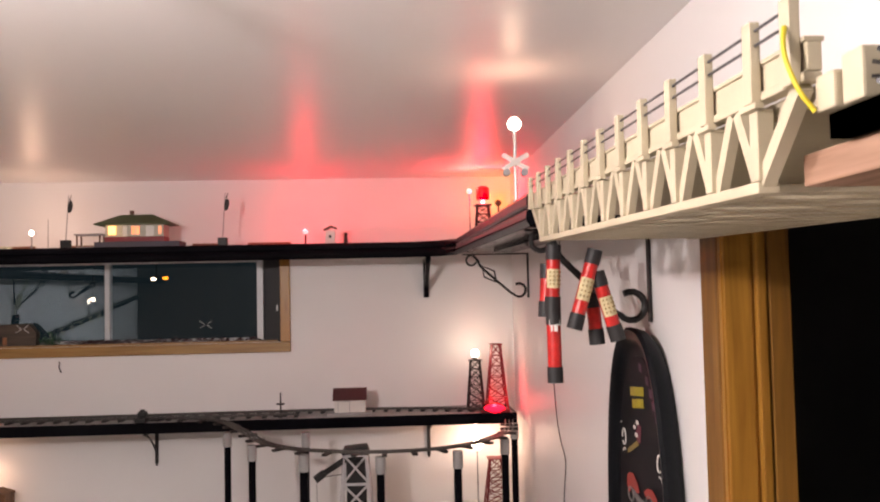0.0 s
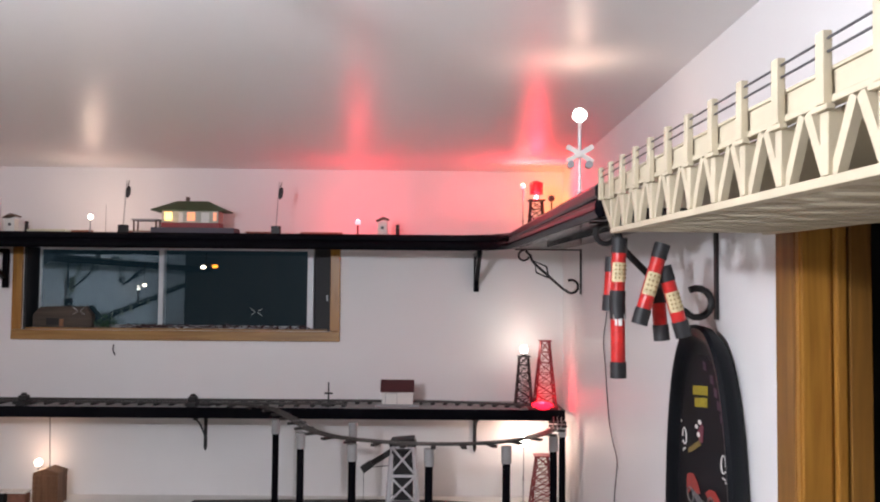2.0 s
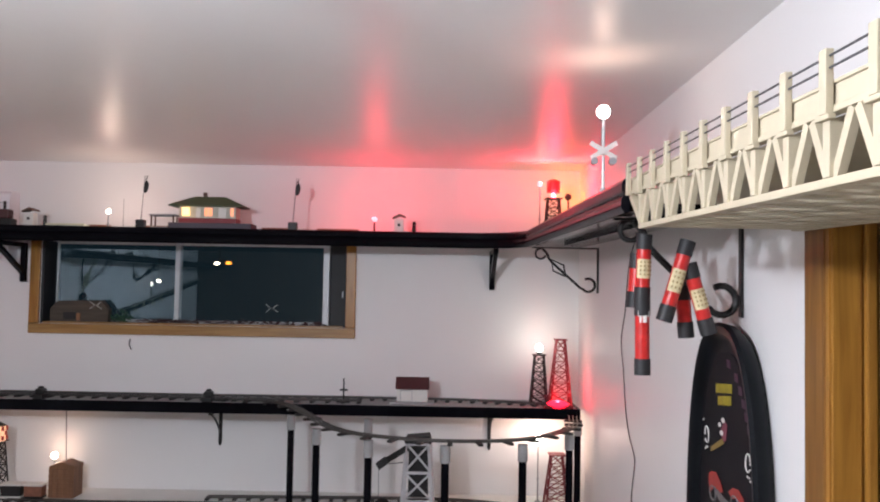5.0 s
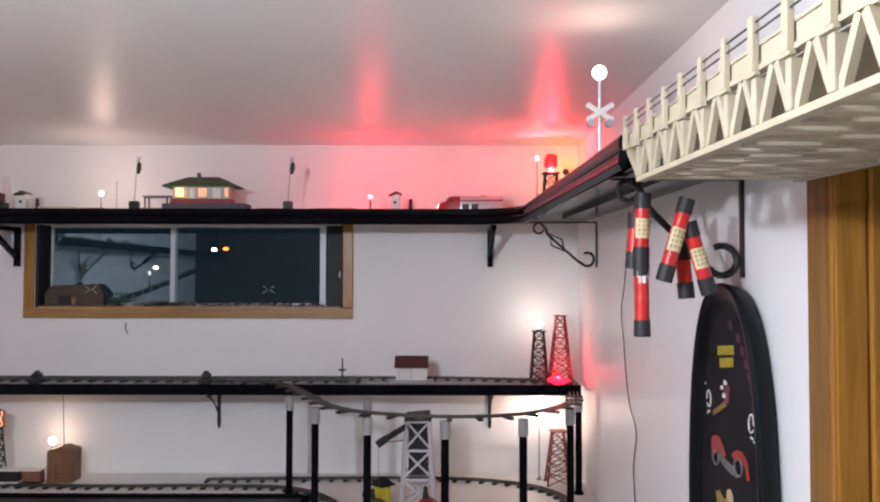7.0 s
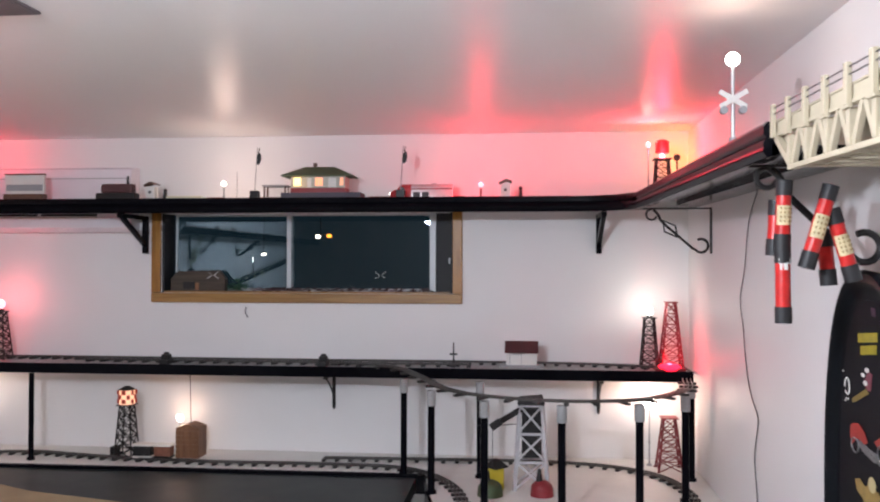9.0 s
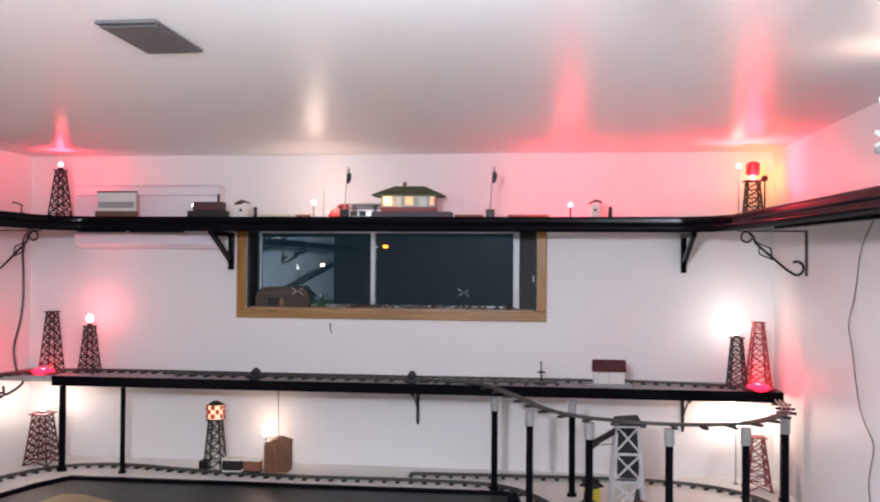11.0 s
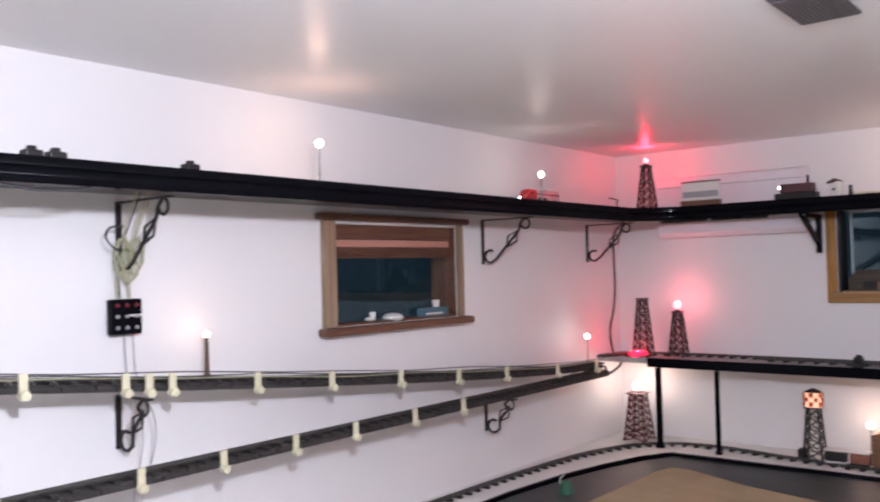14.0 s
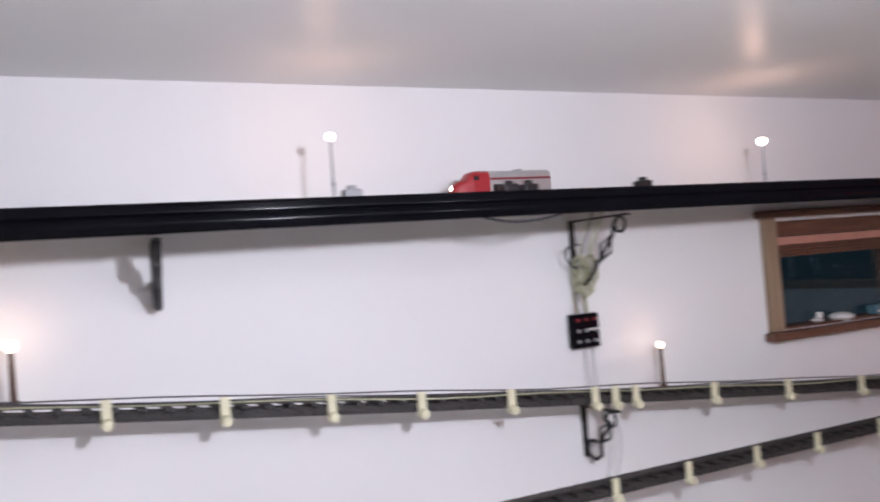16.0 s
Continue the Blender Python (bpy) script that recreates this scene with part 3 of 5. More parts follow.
def track(name, label, ctrl, step=0.062, bed=0.0, steps=8, ties=True, width=0.058):
    """Three-rail tinplate track along points given at the ties' underside."""
    pts = spline(ctrl, steps)
    t = thing(name, label, "model track")
    sec = [(-0.0014, 0.009), (0.0014, 0.009), (0.0022, 0.016), (-0.0022, 0.016)]
    for d in (-0.016, 0.0, 0.016):
        part("rail", add_sweep(B(), offset(pts, d), sec), M_RAIL, t)
    if bed:
        part("roadbed", add_sweep(B(), pts, [(-bed, -0.008), (bed, -0.008), (bed * 0.8, -0.0005), (-bed * 0.8, -0.0005)]), M_BED, t)
    if ties:
        me = mesh_of("tie", add_box(B(), (-width / 2, -0.009, 0), (width / 2, 0.009, 0.0088), 0.001), M_TIE)
        for p, d in resample(pts, step):
            o = new("tie", me)
            o.parent = t
            o.location, o.rotation_euler = p, (math.asin(max(-1, min(1, d.z))), 0, math.atan2(d.y, d.x) - math.pi / 2)
    return t


def straight(a, b, n):
    a, b = Vector(a), Vector(b)
    return [a + (b - a) * (i / n) for i in range(n + 1)]


# the running line on the high shelf: up the east wall, along the north wall, down the west wall
TX, TY, EXT, R = -3.60, 4.86, -0.14, 0.42


def line_point(s):
    """Point and heading (degrees) at s metres along the running line."""
    a = TY - R - SY - 0.1
    q = math.pi * R / 2
    b = (EXT - R) - (TX + R)
    if s <= a:
        return (EXT, SY + 0.1 + s), 90
    s -= a
    if s <= q:
        f = s / R
        return (EXT - R + R * math.cos(f), TY - R + R * math.sin(f)), 90 + math.degrees(f)
    s -= q
    if s <= b:
        return (EXT - R - s, TY), 180
    s -= b
    if s <= q:
        f = s / R
        return (TX + R - R * math.sin(f), TY - R + R * math.cos(f)), 180 + math.degrees(f)
    s -= q
    return (TX, TY - R - s), 270


LA, LQ, LB = TY - R - SY - 0.1, math.pi * R / 2, (EXT - R) - (TX + R)
LTOT = LA * 2 + LQ * 2 + LB
ctrl = []
s = LA - (TY - R - EEND)
while s < LTOT:
    (x, y), _ = line_point(s)
    ctrl.append(Vector((x, y, DECK - (sag(y) if x > -0.6 else 0))))
    s += 0.12
track("high_track", "three-rail model railway track on the high shelf", ctrl, 0.075, steps=2)
track("mid_track", "three-rail track curving along the middle shelf", [(-3.62, 4.55, MZ + 0.012), (-3.56, 4.76, MZ + 0.006), (-3.36, 4.86, MZ + 0.002), (-3.0, 4.88, MZ + 0.001), (-2.0, 4.87, MZ + 0.001), (-1.2, 4.88, MZ + 0.001), (-0.6, 4.87, MZ + 0.001), (-0.28, 4.80, MZ + 0.001), (-0.14, 4.74, MZ + 0.001)], 0.058, steps=10)
track("mid_siding", "short siding track along the shelf front", [(-1.02, 4.775, MZ + 0.001), (-1.5, 4.775, MZ + 0.001), (-2.2, 4.79, MZ + 0.001), (-2.9, 4.80, MZ + 0.001)], 0.07, steps=6)
curve = [(-1.62, 4.78, MZ + 0.001), (-1.36, 4.70, MZ - 0.006), (-1.20, 4.45, 1.283), (-1.08, 4.22, 1.272), (-0.92, 4.074, 1.268), (-0.636, 3.995, 1.266), (-0.354, 4.048, 1.268), (-0.148, 4.285, 1.272), (-0.085, 4.600, 1.272)]
track("trestle_curve", "curved three-rail track raised on black pipe posts", curve, 0.105, width=0.075)
track("low_track", "three-rail track winding along the low platform", [(-3.655, 1.0, LZ + 0.001), (-3.655, 3.2, LZ + 0.001), (-3.63, 4.0, LZ + 0.001), (-3.56, 4.45, LZ + 0.001), (-3.40, 4.72, LZ + 0.001), (-3.12, 4.80, LZ + 0.001), (-2.75, 4.74, LZ + 0.001), (-2.2, 4.69, LZ + 0.001), (-1.7, 4.70, LZ + 0.001), (-1.3, 4.66, LZ + 0.001), (-1.08, 4.42, LZ + 0.001), (-0.98, 4.05, LZ + 0.001)], 0.062)
track("low_loop", "curved three-rail track on the low platform corner", [(-1.7, 4.82, LZ + 0.001), (-1.2, 4.84, LZ + 0.001), (-0.6, 4.84, LZ + 0.001), (-0.25, 4.70, LZ + 0.001), (-0.12, 4.40, LZ + 0.001), (-0.16, 4.0, LZ + 0.001)], 0.062)

# two ledges on the west wall: one climbing, one level, each with cream post brackets and wires


def ledge(name, label, ctrl, board, knobs, wires):
    pts = [Vector(c) for c in ctrl]
    t = track(name, label, ctrl, 0.056, 0.0, 6, width=0.088)
    part("roadbed", add_sweep(B(), spline(ctrl, 6), [(-0.034, -0.010), (0.034, -0.010), (0.030, -0.0005), (-0.030, -0.0005)]), M_LEDGE, t, "dark weathered roadbed")
    part("board", add_sweep(B(), spline(ctrl, 6), [(-board, -0.021), (board, -0.021), (board, -0.0105), (-board, -0.0105)]), M_LEDGE, t, "dark stained ledge board")
    lumps, rl_ = B(), random.Random(len(knobs))
    for p, d in resample(spline(ctrl, 6), 0.031):
        if rl_.random() < 0.7:
            w_, q = rl_.uniform(0.006, 0.016), p + Vector((0.036 + rl_.uniform(-0.004, 0.004), rl_.uniform(-0.01, 0.01), -0.010 + rl_.uniform(-0.004, 0.004)))
            add_box(lumps, q - Vector((0.006, w_, 0.006)), q + Vector((0.006, w_, 0.006)), 0.002)
    tagged(part("ballast", lumps, M_LEDGE, t), "rough dark ballast along the ledge edge", kind="stuff")

    def z_at(y):
        for a, b in zip(pts, pts[1:]):
            if min(a.y, b.y) <= y <= max(a.y, b.y):
                return a.z + (b.z - a.z) * (y - a.y) / (b.y - a.y)
        return pts[-1].z
    for y in knobs:
        z = z_at(y)
        k = thing("post_clip", "cream plastic trestle clip with a rounded foot", "track clip", pose(pts[0].x + 0.042, y, z), "cream trestle clips")
        part("stem", add_box(B(), (0, -0.011, -0.026), (0.009, 0.011, 0.030), 0.002), M_CREAM, k)
        part("foot", add_cyl(B(), (0.0005, 0, -0.022), (0.022, 0, -0.024), 0.014, 0.012, 16), M_CREAM, k)
    for n, dz in enumerate(wires):
        w = []
        for i in range(50):
            y = pts[0].y + (pts[-1].y - pts[0].y) * i / 49
            w.append((pts[0].x + 0.036 - 0.004 * n, y, z_at(y) + dz + 0.004 * math.sin(y * 7.3 + n * 2) * math.sin(y * 2.1 + n)))
        part("wire", add_tube(B(), w, 0.0021, 6), M_WIRE if n < 2 else M_PWIRE, t, "thin wire strung along the clips")
    return t


def rz(y):
    return 1.283 + max(0, 4.4 - y) ** 1.25 * 0.067


ledge("climbing_track", "grey track ledge climbing along the wall on cream clips",
      [(-3.625, 4.5 - i * 0.3, rz(4.5 - i * 0.3)) for i in range(20)], 0.036,
      (0.33, 0.579, 0.829, 1.081, 1.318, 1.580, 1.852, 1.922, 1.995, 2.295, 2.608, 2.954, 3.30, 3.635, 4.05, 4.42), (0.022, 0.030, 0.014))
ledge("level_track", "grey level track ledge along the wall on cream clips",
      [(-3.60, 4.5 - i * 0.3, 1.243) for i in range(14)], 0.036,
      (0.9, 1.2, 1.5, 1.878, 2.145, 2.421, 2.689, 2.999, 3.293), ())

# ---- pipe posts ----


def post(x, y, top, cap, r=0.0145, base=LZ):
    p = thing("pipe_post", "black pipe post with a grey fitting holding the raised track" if cap else "plain black post under the middle shelf", "post", pose(x, y, base), "track posts")
    h = top - base
    part("pipe", add_cyl(B(), (0, 0, 0), (0, 0, h - (0.062 if cap else 0)), r, seg=16), M_BLACK, p, smooth=True)
    part("base", add_cyl(B(), (0, 0, 0), (0, 0, 0.012), r * 1.5, seg=16), M_BLACK, p, smooth=True)
    if cap:
        part("fitting", add_cyl(B(), (0, 0, h - 0.061), (0, 0, h), r * 1.28, seg=16), M_GREYCAP, p, "grey pipe fitting", True)
    return p


for x, y in ((-1.30, 4.64), (-1.142, 4.308), (-0.918, 4.074), (-0.636, 3.995), (-0.354, 4.048), (-0.148, 4.285), (-0.062, 4.617), (-0.96, 4.576)):
    post(x, y, 1.262, True)
for x, y in ((-3.07, 4.69), (-3.375, 4.69)):
    post(x, y, MZ - 0.0455, False, 0.012 if x > -3.2 else 0.016)

# ---- truss bridge ----
br = thing("truss_bridge", "cream painted wooden truss bridge spanning above the doorway", "model bridge", pose(-0.31, 1.518, 1.925, 1.1))
STEP, BAYS, CAP, TOP = 0.0905, 11, 0.060, 0.119
YA, YB = -0.072, STEP * 11 + 0.006
for x in (0.0, 0.27):
    part("bottom_chord", add_box(B(), (x - 0.008, -0.006, -0.007), (x + 0.008, STEP * 10 + 0.004, 0.0015), 0.001), M_BRIDGE, br)
    part("top_chord", add_box(B(), (x - 0.005, YA, CAP + 0.0005), (x + 0.008, YB, CAP + 0.007), 0.001), M_BRIDGE, br)
    part("side_girder", add_box(B(), (x - 0.002, YA, CAP + 0.0075), (x + 0.008, YB, 0.087), 0.001), M_BRIDGE, br)
    part("girder_cap", add_box(B(), (x - 0.004, YA, 0.0872), (x + 0.010, YB, 0.0905), 0.0008), M_BRIDGE, br)
    part("end_diagonal", add_bar(B(), (x, -0.002, 0.002), (x, YA + 0.010, CAP), 0.010, 0.012), M_BRIDGE, br)
    part("end_diagonal", add_bar(B(), (x, STEP * 10 + 0.002, 0.002), (x, YB - 0.008, CAP), 0.010, 0.012), M_BRIDGE, br)
    for i in range(-1, BAYS + 1):
        y = STEP * i + (0.030 if i < 0 else 0.0) - (0.004 if i == BAYS else 0.0)
        part("rail_post", add_box(B(), (x - 0.012, y - 0.0075, CAP - 0.001), (x - 0.0042, y + 0.0075, TOP), 0.0012), M_BRIDGE, br)
        if i < 0 or i == BAYS:
            continue
        part("post_cap", add_box(B(), (x - 0.0125, y - 0.014, CAP - 0.006), (x - 0.0052, y + 0.014, CAP - 0.0015), 0.0008), M_BRIDGE, br)
        part("strut", add_box(B(), (x - 0.008, y - 0.007, 0.002), (x + 0.005, y + 0.007, CAP - 0.0065), 0.001), M_BRIDGE, br)
        for s in (-1, 1):
            if s < 0 and i == 0 or s > 0 and i == 10:
                continue
            part("diagonal", add_bar(B(), (x, y + s * 0.007, 0.002), (x, y + s * 0.040, CAP), 0.008, 0.012), M_BRIDGE, br)
    for z in (0.101, 0.112):
        part("side_wire", add_cyl(B(), (x - 0.008, YA + 0.006, z), (x - 0.008, YB - 0.006, z), 0.0013, seg=6), M_WIRE, br, "thin dark wire rail")
part("bridge_deck", add_box(B(), (0.0085, YA, 0.046), (0.2645, YB, 0.060)), M_BRIDGE, br)
for i in range(16):
    y = 0.004 + i * 0.0565
    part("floor_slat", add_box(B(), (0.0085, y, -0.006), (0.2615, y + 0.026, 0.001), 0.001), M_BRIDGE, br)
part("feed_wire", add_tube(B(), spline([(-0.014, -0.066, 0.098), (-0.017, -0.070, 0.086), (-0.017, -0.074, 0.072), (-0.012, -0.080, 0.052), (-0.004, -0.084, 0.038)], 6), 0.0017), M_YWIRE, br, "bright yellow feed wire", True)


def rail_z(y):
    """Height of the running line along the east wall."""
    for (a, za), (b, zb) in zip(EAST_LINE, EAST_LINE[1:]):
        if y <= b:
            return za + (zb - za) * max(0.0, y - a) / (b - a)
    return DECK


EAST_LINE = [(SY, 1.985), (1.44, 1.985), (2.52, 2.0055), (2.60, DECK - sag(2.60)), (4.40, DECK)]
track("bridge_track", "three-rail track crossing the truss bridge", straight((-0.145, 1.452, 1.9865), (-0.145, 2.50, 2.0062), 6), 0.08, steps=2)
track("near_track", "three-rail track on the shelf end by the doorway", straight((-0.145, SY + 0.1, 1.985), (-0.145, 1.435, 1.985), 8), 0.08, steps=2)
# ---- lattice towers, lamps, signals ----


def lattice(h, wb, wt, m, label, cat="model tower", name="lattice_tower", top=True, material=M_IRON, bays=5, r=0.0028, pose_=None):
    t = thing(name, label, cat, pose_)
    def corner(k, z):
        w = (wb + (wt - wb) * z / h) / 2
        sx, sy = ((-1, -1), (1, -1), (1, 1), (-1, 1))[k % 4]
        return Vector((sx * w, sy * w, z))
    for k in range(4):
        part("leg", add_bar(B(), corner(k, 0), corner(k, h), r * 2), material, t)
    bm = B()
    for i in range(bays):
        a, b = h * i / bays, h * (i + 1) / bays
        for k in range(4):
            add_bar(bm, corner(k, a), corner(k + 1, b), r * 1.3)
            add_bar(bm, corner(k + 1, a), corner(k, b), r * 1.3)
            add_bar(bm, corner(k, b), corner(k + 1, b), r * 1.2)
    part("bracing", bm, material, t, "crossed lattice bracing")
    for k in range(4):
        c = corner(k, 0)
        part("foot", add_box(B(), (c.x - 0.006, c.y - 0.006, 0), (c.x + 0.006, c.y + 0.006, 0.006)), material, t)
    if top:
        part("platform", add_box(B(), (-wt * 0.75, -wt * 0.75, h), (wt * 0.75, wt * 0.75, h + 0.005), 0.001), material, t)
    return t


M_DEEPRED = mat("deep_red_metal", (0.10, 0.006, 0.010), 0.5, vary=0.3, scale=40)
M_REDIRON = mat("red_painted_metal", (0.20, 0.014, 0.020), 0.45, vary=0.2)


def beacon(x, y, z, h, label, bulb, colour, watts, r=0.016, wb=0.085, wt=0.034, material=M_IRON):
    t = lattice(h, wb, wt, None, label, "beacon tower", "beacon_tower", True, material, 7 if wb > 0.1 else 6, 0.0036 if wb > 0.1 else 0.0028, pose(x, y, z))
    part("lamp_collar", add_cyl(B(), (0, 0, h + 0.0055), (0, 0, h + 0.016), 0.012), material, t, smooth=True)
    part("bulb", add_ball(B(), (0, 0, h + 0.016 + r), r), bulb, t, "glowing lamp bulb", True)
    lamp(x, y - 0.0, z + h + 0.016 + r * 2 + 0.008, colour, watts)
    return t


def street_lamp(x, y, z, h, label, bulb=M_BULB, colour=WARM, watts=0.35, r=0.011, material=M_GREYP, stout=1.0):
    t = thing("lamp_post", label, "model street lamp", pose(x, y, z), "model lamp posts")
    part("base", add_cyl(B(), (0, 0, 0), (0, 0, 0.008), 0.014, 0.009), material, t, smooth=True)
    part("pole", add_cyl(B(), (0, 0, 0.008), (0, 0, h - r * 1.7), 0.0035 * stout, 0.0025 * stout, 8), material, t, smooth=True)
    part("collar", add_ball(B(), (0, 0, h * 0.35), 0.0055, 1.4, 10), material, t, smooth=True)
    part("globe", add_ball(B(), (0, 0, h - r), r), bulb, t, "glowing round globe", True)
    lamp(x, y, z + h + 0.012, colour, watts)
    return t


# high shelf, north side
beacon(-3.43, 4.74, DECK, 0.252, "red beacon tower glowing in the high shelf corner", M_BULBP, RED, 1.6, 0.014)
bbd = thing("billboard", "small pale billboard sign standing on the high shelf", "model billboard", pose(-3.14, 4.74, DECK))
part("panel", add_box(B(), (-0.098, -0.006, 0.055), (0.098, 0.006, 0.145), 0.002), M_WHITE, bbd)
part("stripe", add_box(B(), (-0.09, -0.0085, 0.070), (0.09, -0.0065, 0.100)), M_GREYP, bbd, "grey printed strip")
part("top_trim", add_box(B(), (-0.10, -0.008, 0.1455), (0.10, 0.008, 0.152)), M_DWOOD, bbd)
part("base", add_box(B(), (-0.10, -0.02, 0), (0.10, 0.02, 0.0545), 0.002), M_DWOOD, bbd)
truck = thing("switcher_engine", "dark maroon switcher engine parked on the high shelf", "model engine", pose(-2.675, 4.73, DECK))
part("frame", add_box(B(), (-0.095, -0.028, 0.012), (0.095, 0.028, 0.055), 0.004), M_IRON, truck)
part("hood", add_box(B(), (-0.072, -0.024, 0.0555), (0.080, 0.024, 0.098), 0.007), M_MAROON, truck)
part("chimney", add_cyl(B(), (0.05, 0, 0.098), (0.05, 0, 0.135), 0.006), M_IRON, truck)
part("headlight", add_cyl(B(), (-0.079, 0, 0.084), (-0.0725, 0, 0.084), 0.008), M_BULBW, truck, "lit white headlight")
for x in (-0.06, 0.0, 0.06):
    for y in (-0.02, 0.02):
        part("wheel", add_cyl(B(), (x, y - 0.004, 0.012), (x, y + 0.004, 0.012), 0.012), M_IRON, truck)


def outhouse(x, label, fig):
    o = thing("guard_hut", label, "model hut", pose(x, 4.735, DECK), "guard huts")
    part("walls", add_box(B(), (-0.021, -0.021, 0), (0.021, 0.021, 0.085), 0.001), M_WHITE, o)
    bm = B()
    add_prism(bm, [(-0.029, 0.0), (-0.029, 0.006), (0.004, 0.022), (0.029, 0.012), (0.029, 0.005), (0.004, 0.013)], -0.028, 0.028)
    bmesh.ops.rotate(bm, verts=bm.verts, matrix=Matrix.Rotation(math.pi / 2, 3, "X"))
    bmesh.ops.translate(bm, verts=bm.verts, vec=(0, 0, 0.0855))
    part("roof", bm, M_BROWN, o, "brown pitched roof")
    part("window", add_box(B(), (-0.006, -0.0228, 0.052), (0.006, -0.0212, 0.064)), M_IRON, o)
    f = thing("hut_stump", "small dark post standing beside the hut", "model post", pose(x + fig, 4.735, DECK))
    part("post", add_cyl(add_ball(B(), (0, 0, 0.066), 0.009), (0, 0, 0), (0, 0, 0.058), 0.011, 0.008), M_IRON, f, smooth=True)


outhouse(-2.51, "white guard hut with brown roof beside an engine", 0.066)
outhouse(-0.854, "white guard hut with brown roof near a red lamp", 0.068)
street_lamp(-2.163, 4.74, DECK, 0.108, "warm glowing lamp post on the high shelf", M_BULB, (1.0, 0.70, 0.58), 1.3, 0.011)
for i, (a, b) in enumerate(((-2.46, -2.22), (-2.12, -1.92), (-1.52, -1.36), (-1.26, -1.04))):
    w = thing("brick_wall", "low brick-red model wall along the shelf edge", "model wall", pose(0, 0, 0), "low model walls")
    for j in range(2):
        for k in range(int((b - a) / 0.02)):
            part("brick", add_box(B(), (a + k * 0.02 + (0.004 if j else 0), 4.957, DECK + j * 0.026), (a + k * 0.02 + 0.0185 + (0.004 if j else 0), 4.969, DECK + j * 0.026 + 0.0255), 0.001), M_BRICK, w)

lowp = thing("model_platform", "low pale green model platform with cream edge", "model platform", pose(-2.335, 4.72, DECK))
part("slab", add_box(B(), (-0.085, -0.03, 0), (0.085, 0.03, 0.036), 0.003), mat("pale_green_plastic", (0.42, 0.48, 0.40), 0.5, vary=0.15, scale=30), lowp)
part("edge_strip", add_box(B(), (-0.085, -0.0325, 0.028), (0.085, -0.0305, 0.036)), M_CREAM, lowp, "cream edge strip")
mast = thing("model_mast", "thin grey mast behind the warm lamp post", "model mast", pose(-2.155, 4.90, DECK))
part("mast", add_cyl(B(), (0, 0, 0), (0, 0, 0.17), 0.0026, 0.0018, 8), M_GREYP, mast)


def flag_signal(x, label):
    s = thing("semaphore_signal", label, "model signal", pose(x, 4.73, DECK), "semaphore signals")
    part("box", add_box(B(), (-0.02, -0.016, 0), (0.02, 0.016, 0.062), 0.003), M_IRON, s)
    part("pole", add_cyl(B(), (0, 0, 0.062), (0.012, 0, 0.262), 0.0028, 0.002, 8), M_GREYP, s)
    bm = add_ball(B(), (0, 0, 0), 0.028, 1.0, 12)
    bmesh.ops.transform(bm, verts=bm.verts, matrix=pose(0.018, 0, 0.210, 0, 7) @ Matrix.Diagonal((0.42, 0.12, 1, 1)))
    part("blade", bm, M_IRON, s, "dark rounded signal blade", True)
    part("finial", add_cyl(B(), (0.017, 0, 0.2385), (0.024, 0, 0.262), 0.003, 0.001, 6), M_IRON, s)


flag_signal(-2.012, "dark semaphore signal beside the lit station")
flag_signal(-1.33, "dark semaphore signal standing alone on the shelf")

st = thing("train_station", "cream model station with green hip roof and lit windows", "model station", pose(-1.708, 4.745, DECK))
part("platform", add_box(B(), (-0.17, -0.055, 0), (0.20, 0.06, 0.05), 0.003), mat("grey_blue_platform", (0.07, 0.062, 0.082), 0.6), st)
part("plinth", add_box(B(), (-0.128, -0.042, 0.0505), (0.128, 0.05, 0.072), 0.001), M_REDIRON, st, "dark red plinth band")
part("walls", add_box(B(), (-0.126, -0.04, 0.0725), (0.126, 0.048, 0.130), 0.001), mat("cream_station_wall", (0.46, 0.45, 0.38), 0.5, vary=0.12, scale=30), st)
bm = B()
rp = [bm.verts.new(p) for p in ((-0.165, -0.075, 0.128), (0.165, -0.075, 0.128), (0.165, 0.075, 0.128), (-0.165, 0.075, 0.128), (-0.07, 0, 0.172), (0.07, 0, 0.172), (-0.165, -0.075, 0.1235), (0.165, -0.075, 0.1235), (0.165, 0.075, 0.1235), (-0.165, 0.075, 0.1235))]
for f in ((0, 1, 5, 4), (1, 2, 5), (2, 3, 4, 5), (3, 0, 4), (0, 6, 7, 1), (1, 7, 8, 2), (2, 8, 9, 3), (3, 9, 6, 0), (9, 8, 7, 6)):
    bm.faces.new([rp[i] for i in f])
part("roof", bm, M_GREEN, st, "mossy green hip roof")
part("chimney", add_box(B(), (-0.03, -0.008, 0.1725), (-0.014, 0.008, 0.190), 0.001), M_BROWN, st)
for a, b, mm in ((-0.112, -0.080, M_GLOWY), (-0.012, 0.022, M_GLOWO), (0.104, 0.116, M_GLOWO)):
    wn = part("window", add_box(B(), (a, -0.0425, 0.082), (b, -0.0405, 0.118)), mm, st, "window lit from inside")
    part("mullion", add_box(B(), ((a + b) / 2 - 0.001, -0.0435, 0.082), ((a + b) / 2 + 0.001, -0.0427, 0.118)), M_WHITE, wn)
for a, b in ((-0.05, -0.03), (0.05, 0.085)):
    part("door", add_box(B(), (a, -0.0425, 0.0726), (b, -0.0405, 0.118)), M_WHITE, st, "white panelled door")
# point light before the lit window, added for its spill; no bulb there
lamp(-1.80, 4.68, DECK + 0.10, (1.0, 0.55, 0.2), 0.05)
dock = thing("freight_dock", "grey open freight dock beside the station", "model shed", pose(-1.93, 4.80, DECK))
